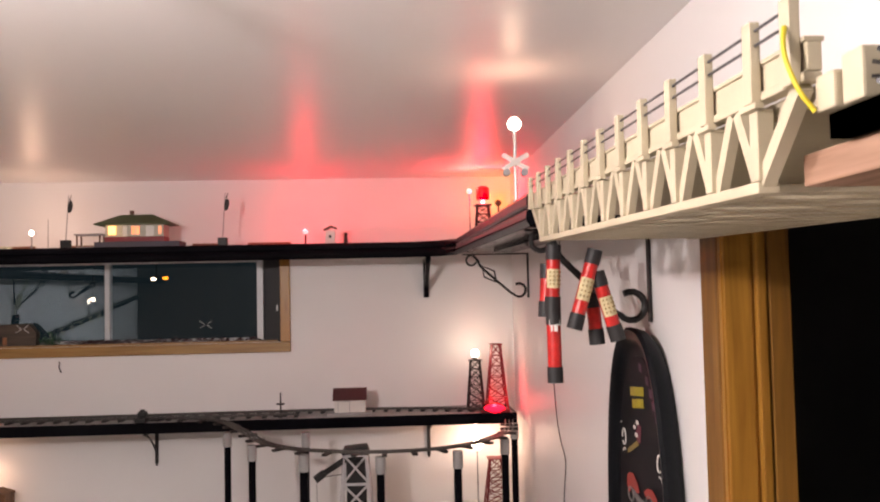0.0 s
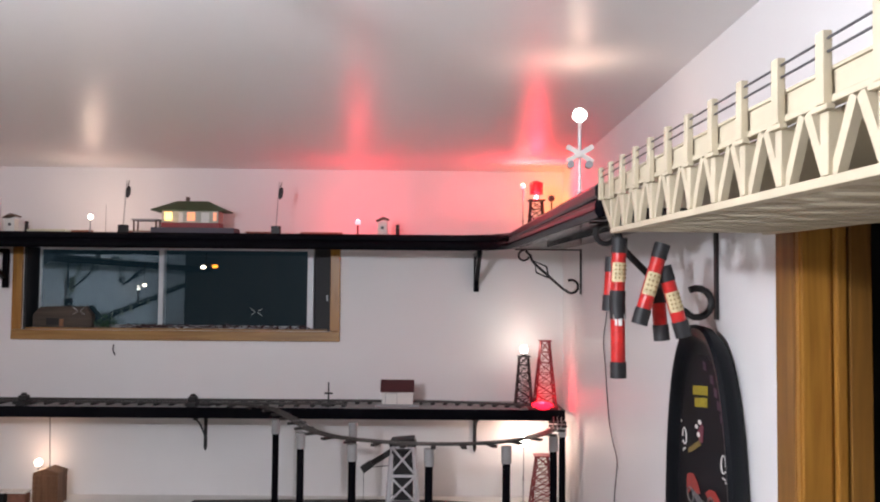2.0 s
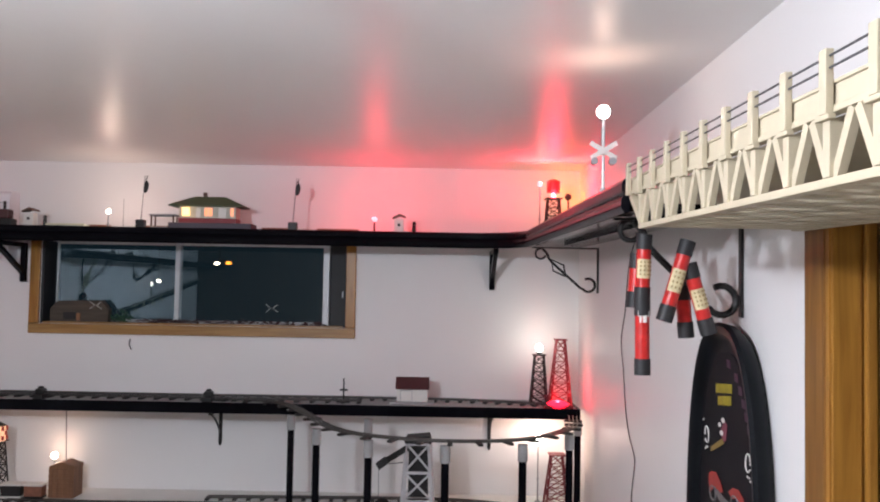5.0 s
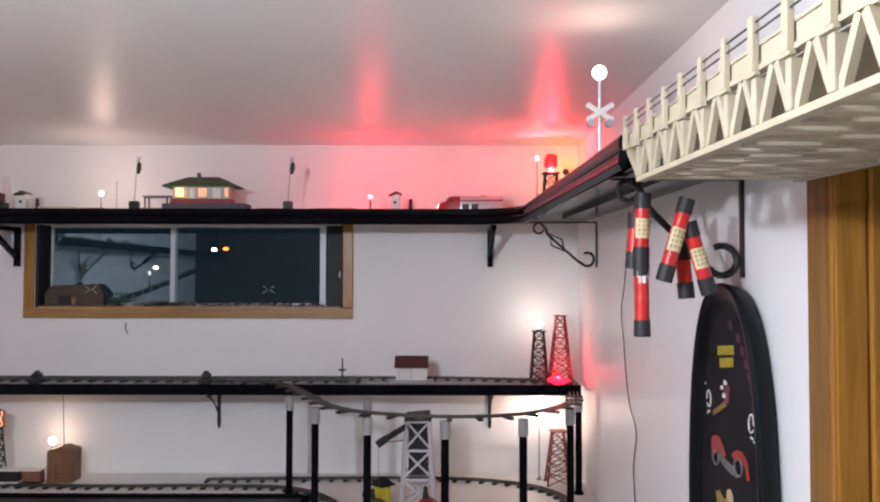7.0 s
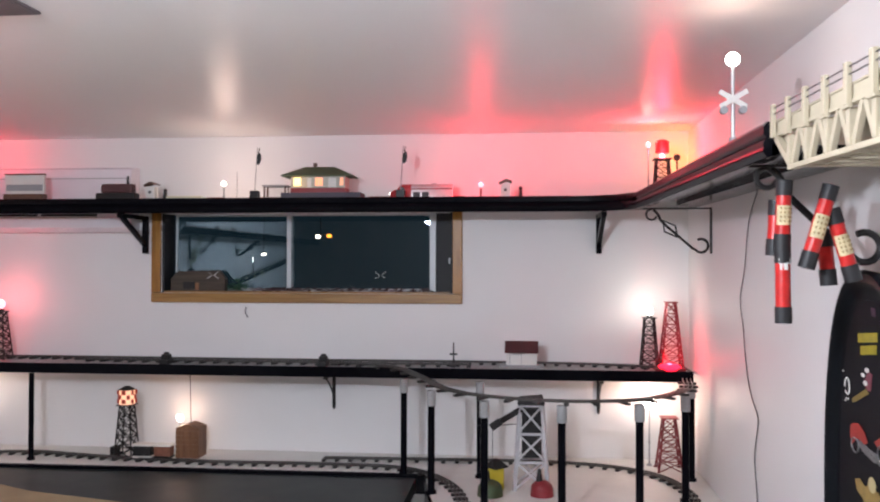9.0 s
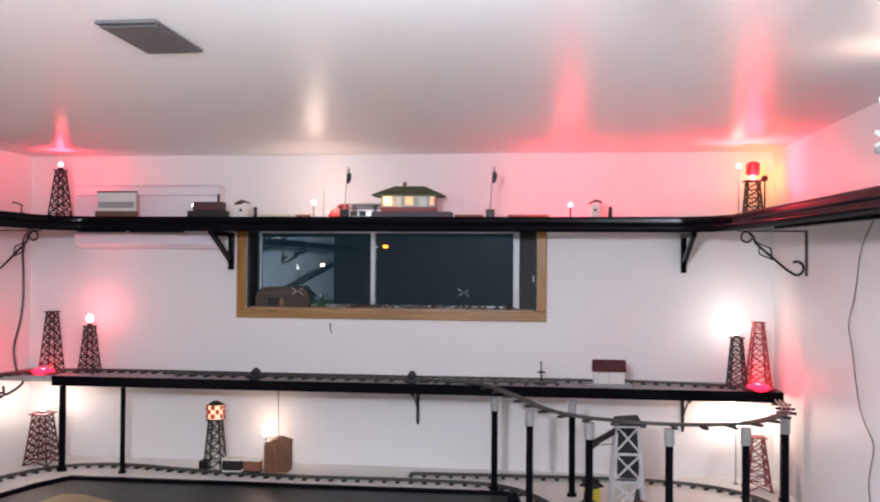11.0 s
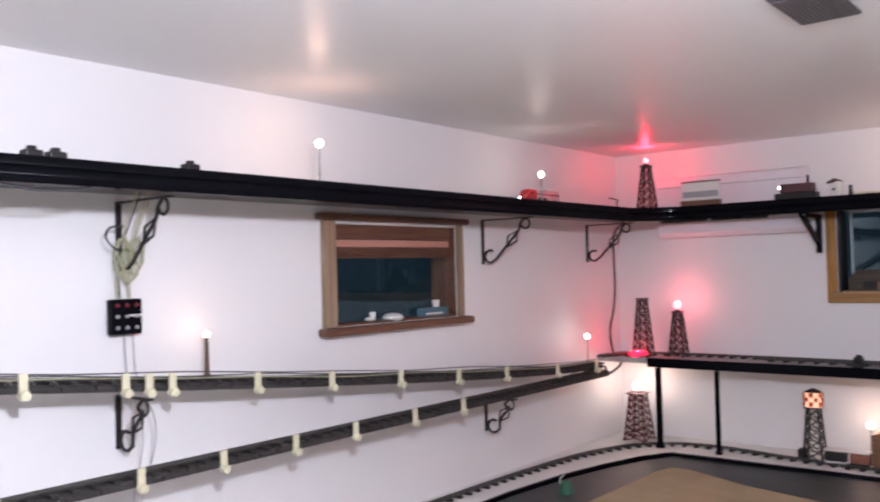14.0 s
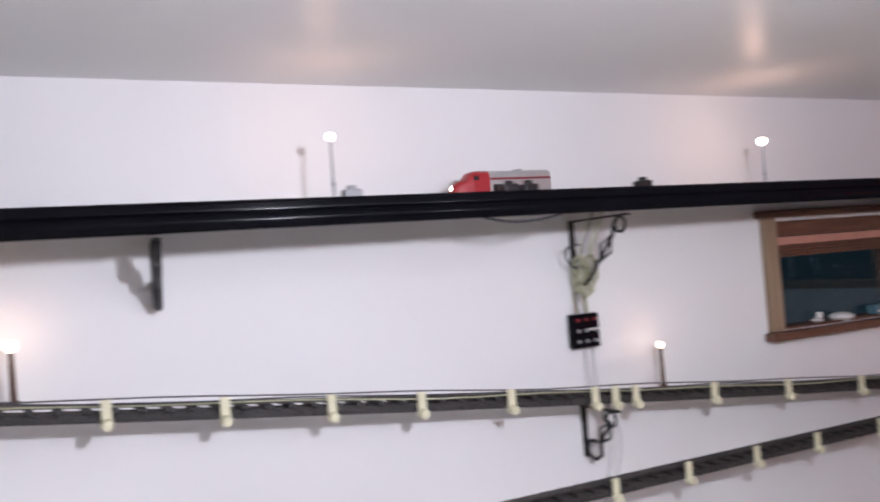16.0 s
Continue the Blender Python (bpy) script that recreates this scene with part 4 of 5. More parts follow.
part("floor", add_box(B(), (-0.055, -0.03, 0), (0.055, 0.03, 0.035), 0.002), M_GREYP, dock)
part("roof", add_box(B(), (-0.06, -0.035, 0.085), (0.06, 0.035, 0.093), 0.002), M_GREYP, dock)
for x in (-0.05, 0.05):
    for y in (-0.027, 0.027):
        part("post", add_box(B(), (x - 0.003, y - 0.003, 0.0355), (x + 0.003, y + 0.003, 0.0845)), M_BROWN, dock)

rl = thing("red_signal_lamp", "small glowing red signal lamp on the high shelf", "model signal", pose(-0.965, 4.735, DECK))
part("base", add_box(B(), (-0.02, -0.02, 0), (0.02, 0.02, 0.02), 0.003), M_REDIRON, rl)
part("stem", add_cyl(B(), (0, 0, 0.02), (0, 0, 0.07), 0.004), M_REDIRON, rl)
part("lens", add_ball(B(), (0, 0, 0.083), 0.013, 0.8), M_BULBP, rl, "glowing pink-red lens", True)
lamp(-0.965, 4.735, DECK + 0.108, RED, 2.7)

# lit red water tower in the north-east corner of the high shelf
wt = lattice(0.185, 0.075, 0.05, None, "red water tower lit from beneath on the high shelf", "model water tower", "water_tower", pose_=pose(-0.165, 4.72, DECK))
# faint red emission in the tank stands for lamplight shining through it
part("tank", add_cyl(B(), (0, 0, 0.215), (0, 0, 0.265), 0.030, seg=20), mat("red_glowing_tank", (0.45, 0.02, 0.025), 0.35, glow=(1, 0.02, 0.03), strength=0.25), wt, smooth=True)
part("lid", add_cyl(B(), (0, 0, 0.2655), (0, 0, 0.275), 0.032, 0.012, 20), M_REDIRON, wt, smooth=True)
part("lens", add_ball(B(), (0, 0, 0.203), 0.012), M_BULBP, wt, smooth=True)
lamp(-0.165, 4.682, DECK + 0.199, RED, 7.0)
street_lamp(-0.225, 4.72, DECK, 0.265, "tall glowing lamp post beside the red water tower", M_BULBP, (1.0, 0.35, 0.30), 0.5, 0.012)
yl = thing("yellow_floodlight", "small yellow floodlight aimed at the corner wall", "model floodlight", pose(-0.075, 4.87, DECK))
part("stand", add_cyl(B(), (0, 0, 0), (0, 0, 0.20), 0.004), M_IRON, yl)
part("hood", add_cyl(B(), (0, -0.016, 0.212), (0, 0.004, 0.214), 0.011, 0.016, 16), M_IRON, yl, "dark conical hood", True)
part("lens", add_cyl(B(), (0, 0.0045, 0.214), (0, 0.010, 0.215), 0.014), mat("lit_yellow_lens", (0.9, 0.7, 0.1), 0.3, bump=0, glow=(1.0, 0.62, 0.05), strength=20), yl, "glowing yellow lens")
lamp(-0.075, 4.905, DECK + 0.216, (1.0, 0.52, 0.03), 0.22)

# crossing signal at the bridge end
xs = thing("crossing_signal", "white crossbuck crossing signal with a bright lamp", "model crossing signal", pose(-0.272, 3.0, DECK))
part("base", add_cyl(B(), (0, 0, -sag(3.0)), (0, 0, 0.030), 0.012, 0.010), M_GREYP, xs, smooth=True)
part("pole", add_cyl(B(), (0, 0, 0.030), (0, 0, 0.203), 0.005, 0.004, 10), M_SILVER, xs, smooth=True)
for s in (-1, 1):
    part("crossbuck_board", add_bar(B(), (-0.032, -0.007 - s * 0.002, 0.122 - s * 0.019), (0.032, -0.007 - s * 0.002, 0.122 + s * 0.019), 0.0035, 0.012), M_WHITE, xs, "white crossed board")
    part("signal_hood", add_cyl(B(), (s * 0.022, -0.012, 0.096), (s * 0.022, 0.006, 0.096), 0.009), M_GREYP, xs)
part("bulb", add_ball(B(), (0, 0, 0.219), 0.017), M_BULBW, xs, "glowing white bulb", True)
lamp(-0.272, 3.0, DECK + 0.252, WARM, 0.35)

# west side of the high shelf
street_lamp(-3.50, 3.83, DECK, 0.165, "white globe lamp post on the high shelf", M_BULBW, WHITE, 0.2, 0.013)
street_lamp(-3.50, 2.50, DECK, 0.172, "warm globe lamp post above the small window", M_BULBW, WARM, 0.6, 0.0125)
street_lamp(-3.50, 1.10, DECK, 0.185, "tall lamp post with a faint globe", M_BULB, WARM, 0.4, 0.010)


def switch_motor(x, y, z, label, material=M_IRON):
    s = thing("switch_motor", label, "switch machine", pose(x, y, z), "switch machines")
    part("base", add_box(B(), (-0.022, -0.036, 0), (0.022, 0.036, 0.020), 0.003), material, s)
    part("housing", add_box(B(), (-0.018, -0.022, 0.0205), (0.018, 0.022, 0.046), 0.006), material, s)
    part("lantern", add_cyl(B(), (0, 0, 0.046), (0, 0, 0.055), 0.013, 0.011), material, s)


switch_motor(-3.46, 1.128, DECK, "grey switch machine beside a tall lamp post", M_GREYP)
for y in (1.553, 1.611, 1.985):
    switch_motor(-3.46, y, DECK, "black switch machine at the edge of the high shelf")
switch_motor(-1.69, 4.75, MZ, "small black switch machine on the middle shelf")
switch_motor(-2.44, 4.75, MZ, "low black switch machine on the middle shelf")
jk = thing("signal_crane", "tiny dark signal arm at the shelf corner", "model signal", pose(-3.475, 4.50, DECK))
part("base", add_ball(B(), (0, 0, 0.012), 0.026, 0.9), M_IRON, jk, smooth=True)
part("arm", add_tube(B(), spline([(0, 0, 0.03), (-0.006, 0, 0.055), (0.0, 0, 0.066), (-0.03, 0, 0.078), (-0.05, 0, 0.080)], 4), 0.003), M_IRON, jk)

# middle shelf
hs = thing("switch_house", "white model house with a maroon gable roof", "model house", pose(-0.782, 4.82, MZ))
part("base", add_box(B(), (-0.10, -0.05, 0), (0.10, 0.05, 0.010), 0.001), M_GREYP, hs)
part("walls", add_box(B(), (-0.07, -0.032, 0.0105), (0.07, 0.04, 0.068), 0.001), M_WHITE, hs)
bm = B()
rp = [bm.verts.new(p) for p in ((-0.076, -0.045, 0.066), (0.076, -0.045, 0.066), (0.076, 0.05, 0.066), (-0.076, 0.05, 0.066), (-0.076, 0.002, 0.118), (0.076, 0.002, 0.118))]
for f in ((0, 1, 5, 4), (1, 2, 5), (2, 3, 4, 5), (3, 0, 4), (3, 2, 1, 0)):
    bm.faces.new([rp[i] for i in f])
part("roof", bm, M_MAROON, hs, "dark maroon gable roof")
part("door", add_box(B(), (-0.052, -0.0345, 0.0106), (-0.002, -0.0325, 0.060), 0.001), M_WHITE, hs)
bm = B()
for lo, hi in (((-0.054, -0.0355, 0.0106), (-0.052, -0.0346, 0.062)), ((-0.002, -0.0355, 0.0106), (0.0, -0.0346, 0.062)), ((-0.052, -0.0355, 0.060), (-0.002, -0.0346, 0.062))):
    add_box(bm, lo, hi)
part("door_frame", bm, M_GREYP, hs)
xg = thing("mini_crossbuck", "thin dark crossing post on the middle shelf", "model signal", pose(-1.093, 4.80, MZ))
part("base", add_box(B(), (-0.03, -0.02, 0), (0.03, 0.02, 0.010), 0.001), M_IRON, xg)
part("pole", add_cyl(B(), (0, 0, 0.010), (0, 0, 0.108), 0.004, 0.003, 8), M_IRON, xg)
part("arm", add_box(B(), (-0.018, -0.004, 0.052), (0.018, 0.004, 0.060), 0.001), M_IRON, xg)
beacon(-0.205, 4.84, MZ, 0.225, "black lattice beacon tower with dazzling white lamp", M_BULBW, (1.0, 0.84, 0.74), 0.7, 0.018, 0.075, 0.040)
lattice(0.295, 0.095, 0.038, None, "tall reddish lattice oil derrick", "model derrick", "oil_derrick", True, M_REDIRON, 6, pose_=pose(-0.105, 4.86, MZ))
beacon(-3.335, 4.86, MZ, 0.230, "black lattice beacon tower with pink glowing lamp", M_BULBP, (1.0, 0.20, 0.22), 0.9, 0.022, 0.080, 0.036)
lattice(0.300, 0.085, 0.038, None, "tall dark lattice derrick in the shelf corner", "model derrick", "oil_derrick", True, M_IRON, 7, pose_=pose(-3.53, 4.85, MZ))
for x, y in ((-0.13, 4.755), (-3.52, 4.765)):
    r_ = thing("red_base_light", "flat glowing red light at the derrick foot", "model light", pose(x, y, MZ))
    part("tray", add_box(B(), (-0.066, -0.036, 0), (0.066, 0.036, 0.012), 0.003), M_REDIRON, r_)
    part("lens", add_ball(B(), (0, 0, 0.014), 0.050, 0.38), M_BULBR, r_, "glowing red lens", True)
    lamp(x, y, MZ + 0.048, RED, 1.1)
street_lamp(-3.615, 4.40, 1.30, 0.145, "small white globe lamp at the ledge end", M_BULBW, WHITE, 0.06, 0.013)
street_lamp(-3.655, 2.165, rz(2.165) + 0.017, 0.135, "warm lamp post on the climbing ledge", M_BULB, WARM, 0.09, 0.010, M_BROWN, 2.2)
street_lamp(-3.655, 0.405, rz(0.405) + 0.017, 0.135, "warm lamp post on the upper climbing ledge", M_BULB, WARM, 0.14, 0.013, M_BROWN, 2.2)

# low platform
wt = lattice(0.245, 0.085, 0.050, None, "black lattice water tower with checkered orange tank", "model water tower", "water_tower", pose_=pose(-2.655, 4.80, LZ))
tank = part("tank", add_cyl(B(), (0, 0, 0.2505), (0, 0, 0.318), 0.036, seg=24), M_TANKO, wt, "glowing orange tank", True)
for j in range(3):
    for k in range(12):
        if (j + k) % 2:
            a = 2 * math.pi * k / 12
            part("check", add_bar(B(), (0.0365 * math.cos(a), 0.0365 * math.sin(a), 0.255 + j * 0.021), (0.0365 * math.cos(a), 0.0365 * math.sin(a), 0.275 + j * 0.021), 0.0185, 0.003), M_CHECK, tank)
part("cap", add_cyl(B(), (0, 0, 0.3185), (0, 0, 0.335), 0.040, 0.012, 20), M_IRON, wt, smooth=True)
part("housing", add_box(B(), (-0.07, -0.03, 0), (-0.044, 0.03, 0.05), 0.003), M_IRON, wt)
for n, (x, w_) in enumerate(((-2.545, 0.044), (-2.447, 0.040))):
    c = thing("ore_car", "small dark car with white rims on the low track" if n == 0 else "reddish open car beside the crate", "model car", pose(x, 4.745, LZ))
    part("body", add_box(B(), (-w_, -0.026, 0.022), (w_, 0.026, 0.068), 0.006), M_IRON if n == 0 else M_BRICK, c)
    part("rim", add_box(B(), (-w_ - 0.004, -0.030, 0.0685), (w_ + 0.004, 0.030, 0.077), 0.002), M_WHITE, c, "white rim plate")
    part("sill", add_box(B(), (-w_ - 0.001, -0.029, 0.0135), (w_ + 0.001, 0.029, 0.0215), 0.002), M_WHITE if n == 0 else M_IRON, c, "pale lower sill")
    for s in (-1, 1):
        part("wheel", add_cyl(B(), (s * w_ * 0.6, -0.026, 0.009), (s * w_ * 0.6, -0.018, 0.009), 0.009), M_IRON, c)
cr = thing("wooden_crate", "brown slatted wooden crate house on the platform", "crate", pose(-2.352, 4.84, LZ))
part("box", add_box(B(), (-0.055, -0.05, 0), (0.055, 0.05, 0.130), 0.002), M_CRATE, cr)
for i in range(6):
    part("slat", add_box(B(), (-0.057, -0.054, 0.004 + i * 0.0215), (0.057, -0.0505, 0.022 + i * 0.0215), 0.001), M_CRATE, cr)
bm = B()
add_prism(bm, [(-0.057, 0.0), (0.057, 0.0), (0.057, 0.012), (0.0, 0.03), (-0.057, 0.012)], -0.05, 0.05)
bmesh.ops.rotate(bm, verts=bm.verts, matrix=Matrix.Rotation(math.pi / 2, 3, "X"))
bmesh.ops.translate(bm, verts=bm.verts, vec=(0, 0, 0.1305))
part("lid", bm, M_CRATE, cr)
street_lamp(-2.435, 4.90, LZ, 0.185, "warm lamp post behind the crate", M_BULB, WARM, 0.30, 0.017)
tz = thing("hanging_wire", "thin wire dropping from the middle shelf", "wire")
part("wire", add_tube(B(), [(-2.345, 4.80, MZ - 0.029), (-2.345, 4.81, 1.1), (-2.345, 4.82, 0.97)], 0.002, 6), M_WIRE, tz)
beacon(-3.555, 4.82, LZ, 0.245, "dark red lattice tower under a dazzling warm lamp", M_BULBW, (1.0, 0.60, 0.46), 0.95, 0.026, 0.120, 0.066, M_DEEPRED)
lattice(0.232, 0.105, 0.050, None, "red lattice derrick on the low platform corner", "model derrick", "oil_derrick", True, M_REDIRON, 5, pose_=pose(-0.125, 4.80, LZ))
street_lamp(-0.20, 4.88, LZ, 0.31, "dazzling warm lamp above the red derrick", M_BULBW, (1.0, 0.60, 0.46), 1.5, 0.026)
# coaling tower
M_PALEG = mat("pale_grey_plastic", (0.52, 0.52, 0.54), 0.4, vary=0.15, scale=25)
ct = thing("coaling_tower", "grey lattice coaling tower with black chute and hood", "model coal tower", pose(-0.742, 4.42, LZ))
for sx in (-1, 1):
    for sy in (-1, 1):
        part("leg", add_bar(B(), (sx * 0.068, sy * 0.045, 0), (sx * 0.045, sy * 0.032, 0.345), 0.013), M_PALEG, ct)
for i in range(3):
    a, b = 0.115 * i + 0.005, 0.115 * (i + 1)
    wa, wb_ = 0.068 - 0.0077 * i, 0.068 - 0.0077 * (i + 1)
    for sy in (-1, 1):
        part("brace", add_bar(B(), (-wa, sy * 0.045, a), (wb_, sy * 0.04, b), 0.0075), M_PALEG, ct)
        part("brace", add_bar(B(), (wa, sy * 0.045, a), (-wb_, sy * 0.04, b), 0.0075), M_PALEG, ct)
        part("girt", add_bar(B(), (-wb_, sy * 0.04, b), (wb_, sy * 0.04, b), 0.010), M_PALEG, ct)
part("bin", add_box(B(), (-0.038, -0.025, 0.13), (0.042, 0.025, 0.33), 0.004), M_IRON, ct)
bm = B()
add_prism(bm, [(-0.05, 0.0), (0.05, 0.0), (0.056, 0.008), (0.046, 0.034), (-0.046, 0.026), (-0.056, 0.008)], -0.045, 0.045)
bmesh.ops.rotate(bm, verts=bm.verts, matrix=Matrix.Rotation(math.pi / 2, 3, "X"))
bmesh.ops.translate(bm, verts=bm.verts, vec=(0, 0, 0.3455))
part("hood", bm, M_IRON, ct, "black sloped hood")
part("chute", add_bar(B(), (-0.04, -0.03, 0.33), (-0.15, -0.03, 0.262), 0.018, 0.022), M_IRON, ct)
part("chute_mouth", add_bar(B(), (-0.125, -0.03, 0.278), (-0.162, -0.03, 0.252), 0.028, 0.028), M_IRON, ct)
part("chute_rod", add_cyl(B(), (-0.045, -0.03, 0.27), (-0.13, -0.03, 0.262), 0.0018, seg=6), M_IRON, ct)
part("chain", add_cyl(B(), (-0.157, -0.03, 0.250), (-0.157, -0.03, 0.09), 0.0012, seg=6), M_WIRE, ct)
yh = thing("yellow_hut", "small yellow hut with a dark pointed roof", "model hut", pose(-0.885, 4.42, LZ))
part("walls", add_box(B(), (-0.032, -0.03, 0), (0.032, 0.03, 0.085), 0.002), M_YELLOW, yh)
part("roof", add_cyl(B(), (0, 0, 0.0855), (0, 0, 0.120), 0.056, 0.006, 4), M_IRON, yh)

for x, y, r, h, mm, lab in ((-0.905, 4.30, 0.05, 0.05, M_GREEN, "low dark green shrub mound beside the hut"), (-0.700, 4.32, 0.045, 0.055, M_REDIRON, "dark red rounded tank at the coal tower foot")):
    d = thing("model_mound", lab, "model scenery", pose(x, y, LZ))
    part("dome", add_ball(add_cyl(B(), (0, 0, 0), (0, 0, h * 0.5), r * 1.05, r), (0, 0, h * 0.5), r, 0.75, 16), mm, d, smooth=True)
    part("knob", add_cyl(B(), (-0.01, 0, h), (-0.01, 0, h + 0.05), 0.014, 0.006, 10), M_IRON, d, smooth=True)
# ---- west wall wiring ----
cb = thing("control_box", "black switch control box with red and white buttons hanging on wires", "control box", pose(-3.735, 1.935, 1.675, 0, 0, 0))
part("case", add_box(B(), (0.0, -0.048, -0.052), (0.028, 0.048, 0.050), 0.005), M_BLACK, cb)
for i in range(3):
    for j in range(3):
        part("button", add_cyl(B(), (0.028, -0.03 + i * 0.03, 0.032 - j * 0.032), (0.034, -0.03 + i * 0.03, 0.032 - j * 0.032), 0.006, 0.005), M_REDIRON if j == 0 else M_GREYP, cb)
part("slot", add_box(B(), (0.0282, 0.006, 0.0), (0.031, 0.046, 0.005)), M_WHITE, cb, "white label strip")
for n, (ya, yb) in enumerate(((1.912, 1.915), (1.922, 1.922), (1.945, 1.948), (1.956, 1.955))):
    w = thing("control_wire", "pale twisted wire running down to the control box", "wire", group="control wires")
    part("wire", add_tube(B(), spline([(-3.62, ya + 0.01, UNDER + 0.02), (-3.66, ya - 0.006, 1.93), (-3.70, ya + 0.012 * (-1) ** n, 1.86), (-3.72, yb - 0.004, 1.79), (-3.722, yb, 1.727)], 6), 0.0024, 6), M_PWIRE if n != 1 else M_WIRE, w)
rnd = random.Random(9)
for n in range(3):
    w = thing("wire_bundle", "coiled pale green bundle of wire under the shelf", "wire bundle", group="wire bundles")
    c = Vector((-3.69, 1.915 + 0.02 * n, 1.855 - 0.02 * (n % 2)))
    pts = [c + Vector((rnd.uniform(-0.015, 0.015) + 0.006 * math.sin(a), 0.020 * math.cos(a * 1.0), 0.055 * math.sin(a) - 0.01)) for a in [i * 0.55 for i in range(36)]]
    part("coil", add_tube(B(), pts, 0.0026, 6), M_PWIRE, w, smooth=True)
w = thing("loose_wire", "dark loop of wire hanging from the shelf", "wire")
part("wire", add_tube(B(), spline([(-3.66, 1.90, 1.93), (-3.66, 1.86, 1.925), (-3.66, 1.848, 1.90), (-3.67, 1.87, 1.875), (-3.68, 1.90, 1.862)], 6), 0.003, 6), M_WIRE, w)
for dy in (0.0, 0.028):
    w = thing("drop_wire", "thin pale wire hanging below the control box", "wire", group="drop wires")
    part("wire", add_tube(B(), spline([(-3.725, 1.935 + dy, 1.622), (-3.70, 1.93 + dy, 1.50), (-3.66, 1.95 + dy * 1.5, 1.35), (-3.70, 1.94 + dy, 1.15)], 6), 0.0018, 6), M_GREYP, w)
w = thing("shelf_wire", "dark wire sagging below the shelf edge", "wire")
part("wire", add_tube(B(), spline([(-3.42, 1.45, UNDER + 0.002), (-3.42, 1.52, UNDER - 0.010), (-3.42, 1.60, UNDER - 0.010), (-3.42, 1.68, UNDER + 0.002)], 6), 0.0035, 6), M_WIRE, w)
cord = thing("power_cord", "thick black power cord hanging in the corner", "cord")
part("cord", add_tube(B(), spline([(-3.50, 4.60, UNDER), (-3.66, 4.80, 1.95), (-3.70, 4.87, 1.80), (-3.70, 4.872, 1.67), (-3.70, 4.85, 1.55), (-3.70, 4.80, 1.42), (-3.68, 4.80, 1.30), (-3.6, 4.72, 1.262), (-3.62, 4.62, 1.22), (-3.66, 4.66, 1.25)], 8), 0.0065, 8), M_WIRE, cord, smooth=True)
ew = thing("wall_wire", "thin dark wire running down the white wall", "wire")
part("wire", add_tube(B(), spline([(-0.006, y, z) for y, z in ((3.78, 2.02), (3.897, 1.917), (3.955, 1.758), (4.015, 1.649), (3.978, 1.55), (3.952, 1.46), (3.915, 1.375), (3.862, 1.317), (3.792, 1.264), (3.82, 1.175), (3.834, 1.114), (3.80, 0.97), (3.82, 0.86))], 8), 0.0020, 6), M_WIRE, ew)
nl = thing("window_pull", "tiny wire hook under the window sill", "hook")
part("hook", add_tube(B(), spline([(-2.14, NY - 0.002, 1.555), (-2.14, NY - 0.01, 1.53), (-2.13, NY - 0.008, 1.505)], 4), 0.003, 6), M_WIRE, nl)

# ---- red sticks and sled on the east wall ----
M_STICK = mat("glossy_red_sleeve", (0.55, 0.02, 0.018), 0.30, vary=0.35, scale=45, bump=0.5, fine=60)
M_RUB = mat("black_rubber_end", (0.018, 0.018, 0.02), 0.55, vary=0.2)
M_TAG = mat("cream_label", (0.66, 0.56, 0.33), 0.6, vary=0.3, scale=60)
M_TAGINK = mat("brown_label_ink", (0.28, 0.17, 0.06), 0.6, vary=0.2)


def stick(a, b, tag, label, r=0.0152):
    a, b = Vector(a), Vector(b)
    d = b - a
    t = thing("red_stick", label, "stick", Matrix.Translation(a) @ d.to_track_quat("Z", "Y").to_matrix().to_4x4(), "hanging red sticks")
    n = d.length
    part("sleeve", add_cyl(B(), (0, 0, 0.018), (0, 0, n - 0.018), r, seg=18), M_STICK, t, "glossy red sleeve", True)
    part("end_cap", add_cyl(B(), (0, 0, 0), (0, 0, 0.032), r * 1.1, seg=18), M_RUB, t, "black rubber end", True)
    part("end_cap", add_cyl(B(), (0, 0, n - 0.034), (0, 0, n), r * 1.12, seg=18), M_RUB, t, "black rubber end", True)
    if tag:
        bm = B()
        face = d.to_track_quat("Z", "Y").inverted() @ Vector((0.15, -1.0, 0.0))
        mid_a = math.degrees(math.atan2(face.y, face.x))
        arc = [(r * 1.03 * math.cos(a), r * 1.03 * math.sin(a)) for a in [radians(mid_a + k) for k in range(-75, 76, 15)]]
        add_prism(bm, arc + [(x * 0.9, y * 0.9) for x, y in arc[::-1]], n * 0.36, n * 0.64)
        lb = part("label", bm, M_TAG, t, "worn cream label", True)
        bm = B()
        for k in range(4):
            for a in (mid_a - 50, mid_a - 20, mid_a + 12, mid_a + 40):
                x, y = r * 1.035 * math.cos(radians(a)), r * 1.035 * math.sin(radians(a))
                add_cyl(bm, (x, y, n * (0.39 + k * 0.06)), (x, y, n * (0.415 + k * 0.06)), 0.0016, seg=6)
        part("print_bars", bm, M_TAGINK, lb, "brown unreadable print")


stick((-0.236, 2.72, 1.945), (-0.241, 2.722, 1.800), True, "red stick with black ends and label hanging from the bracket")
stick((-0.246, 2.738, 1.905), (-0.253, 2.738, 1.790), False, "short red stick hanging behind another")
stick((-0.240, 2.722, 1.806), (-0.239, 2.72, 1.650), False, "lower red stick joined below another stick")
stick((-0.150, 2.70, 1.932), (-0.200, 2.70, 1.764), True, "tilted red stick with a cream label")
stick((-0.146, 2.71, 1.885), (-0.103, 2.71, 1.738), True, "red stick leaning outward beside the sled")
stick((-0.150, 2.745, 1.84), (-0.140, 2.745, 1.728), False, "dark stick end hanging behind the others")

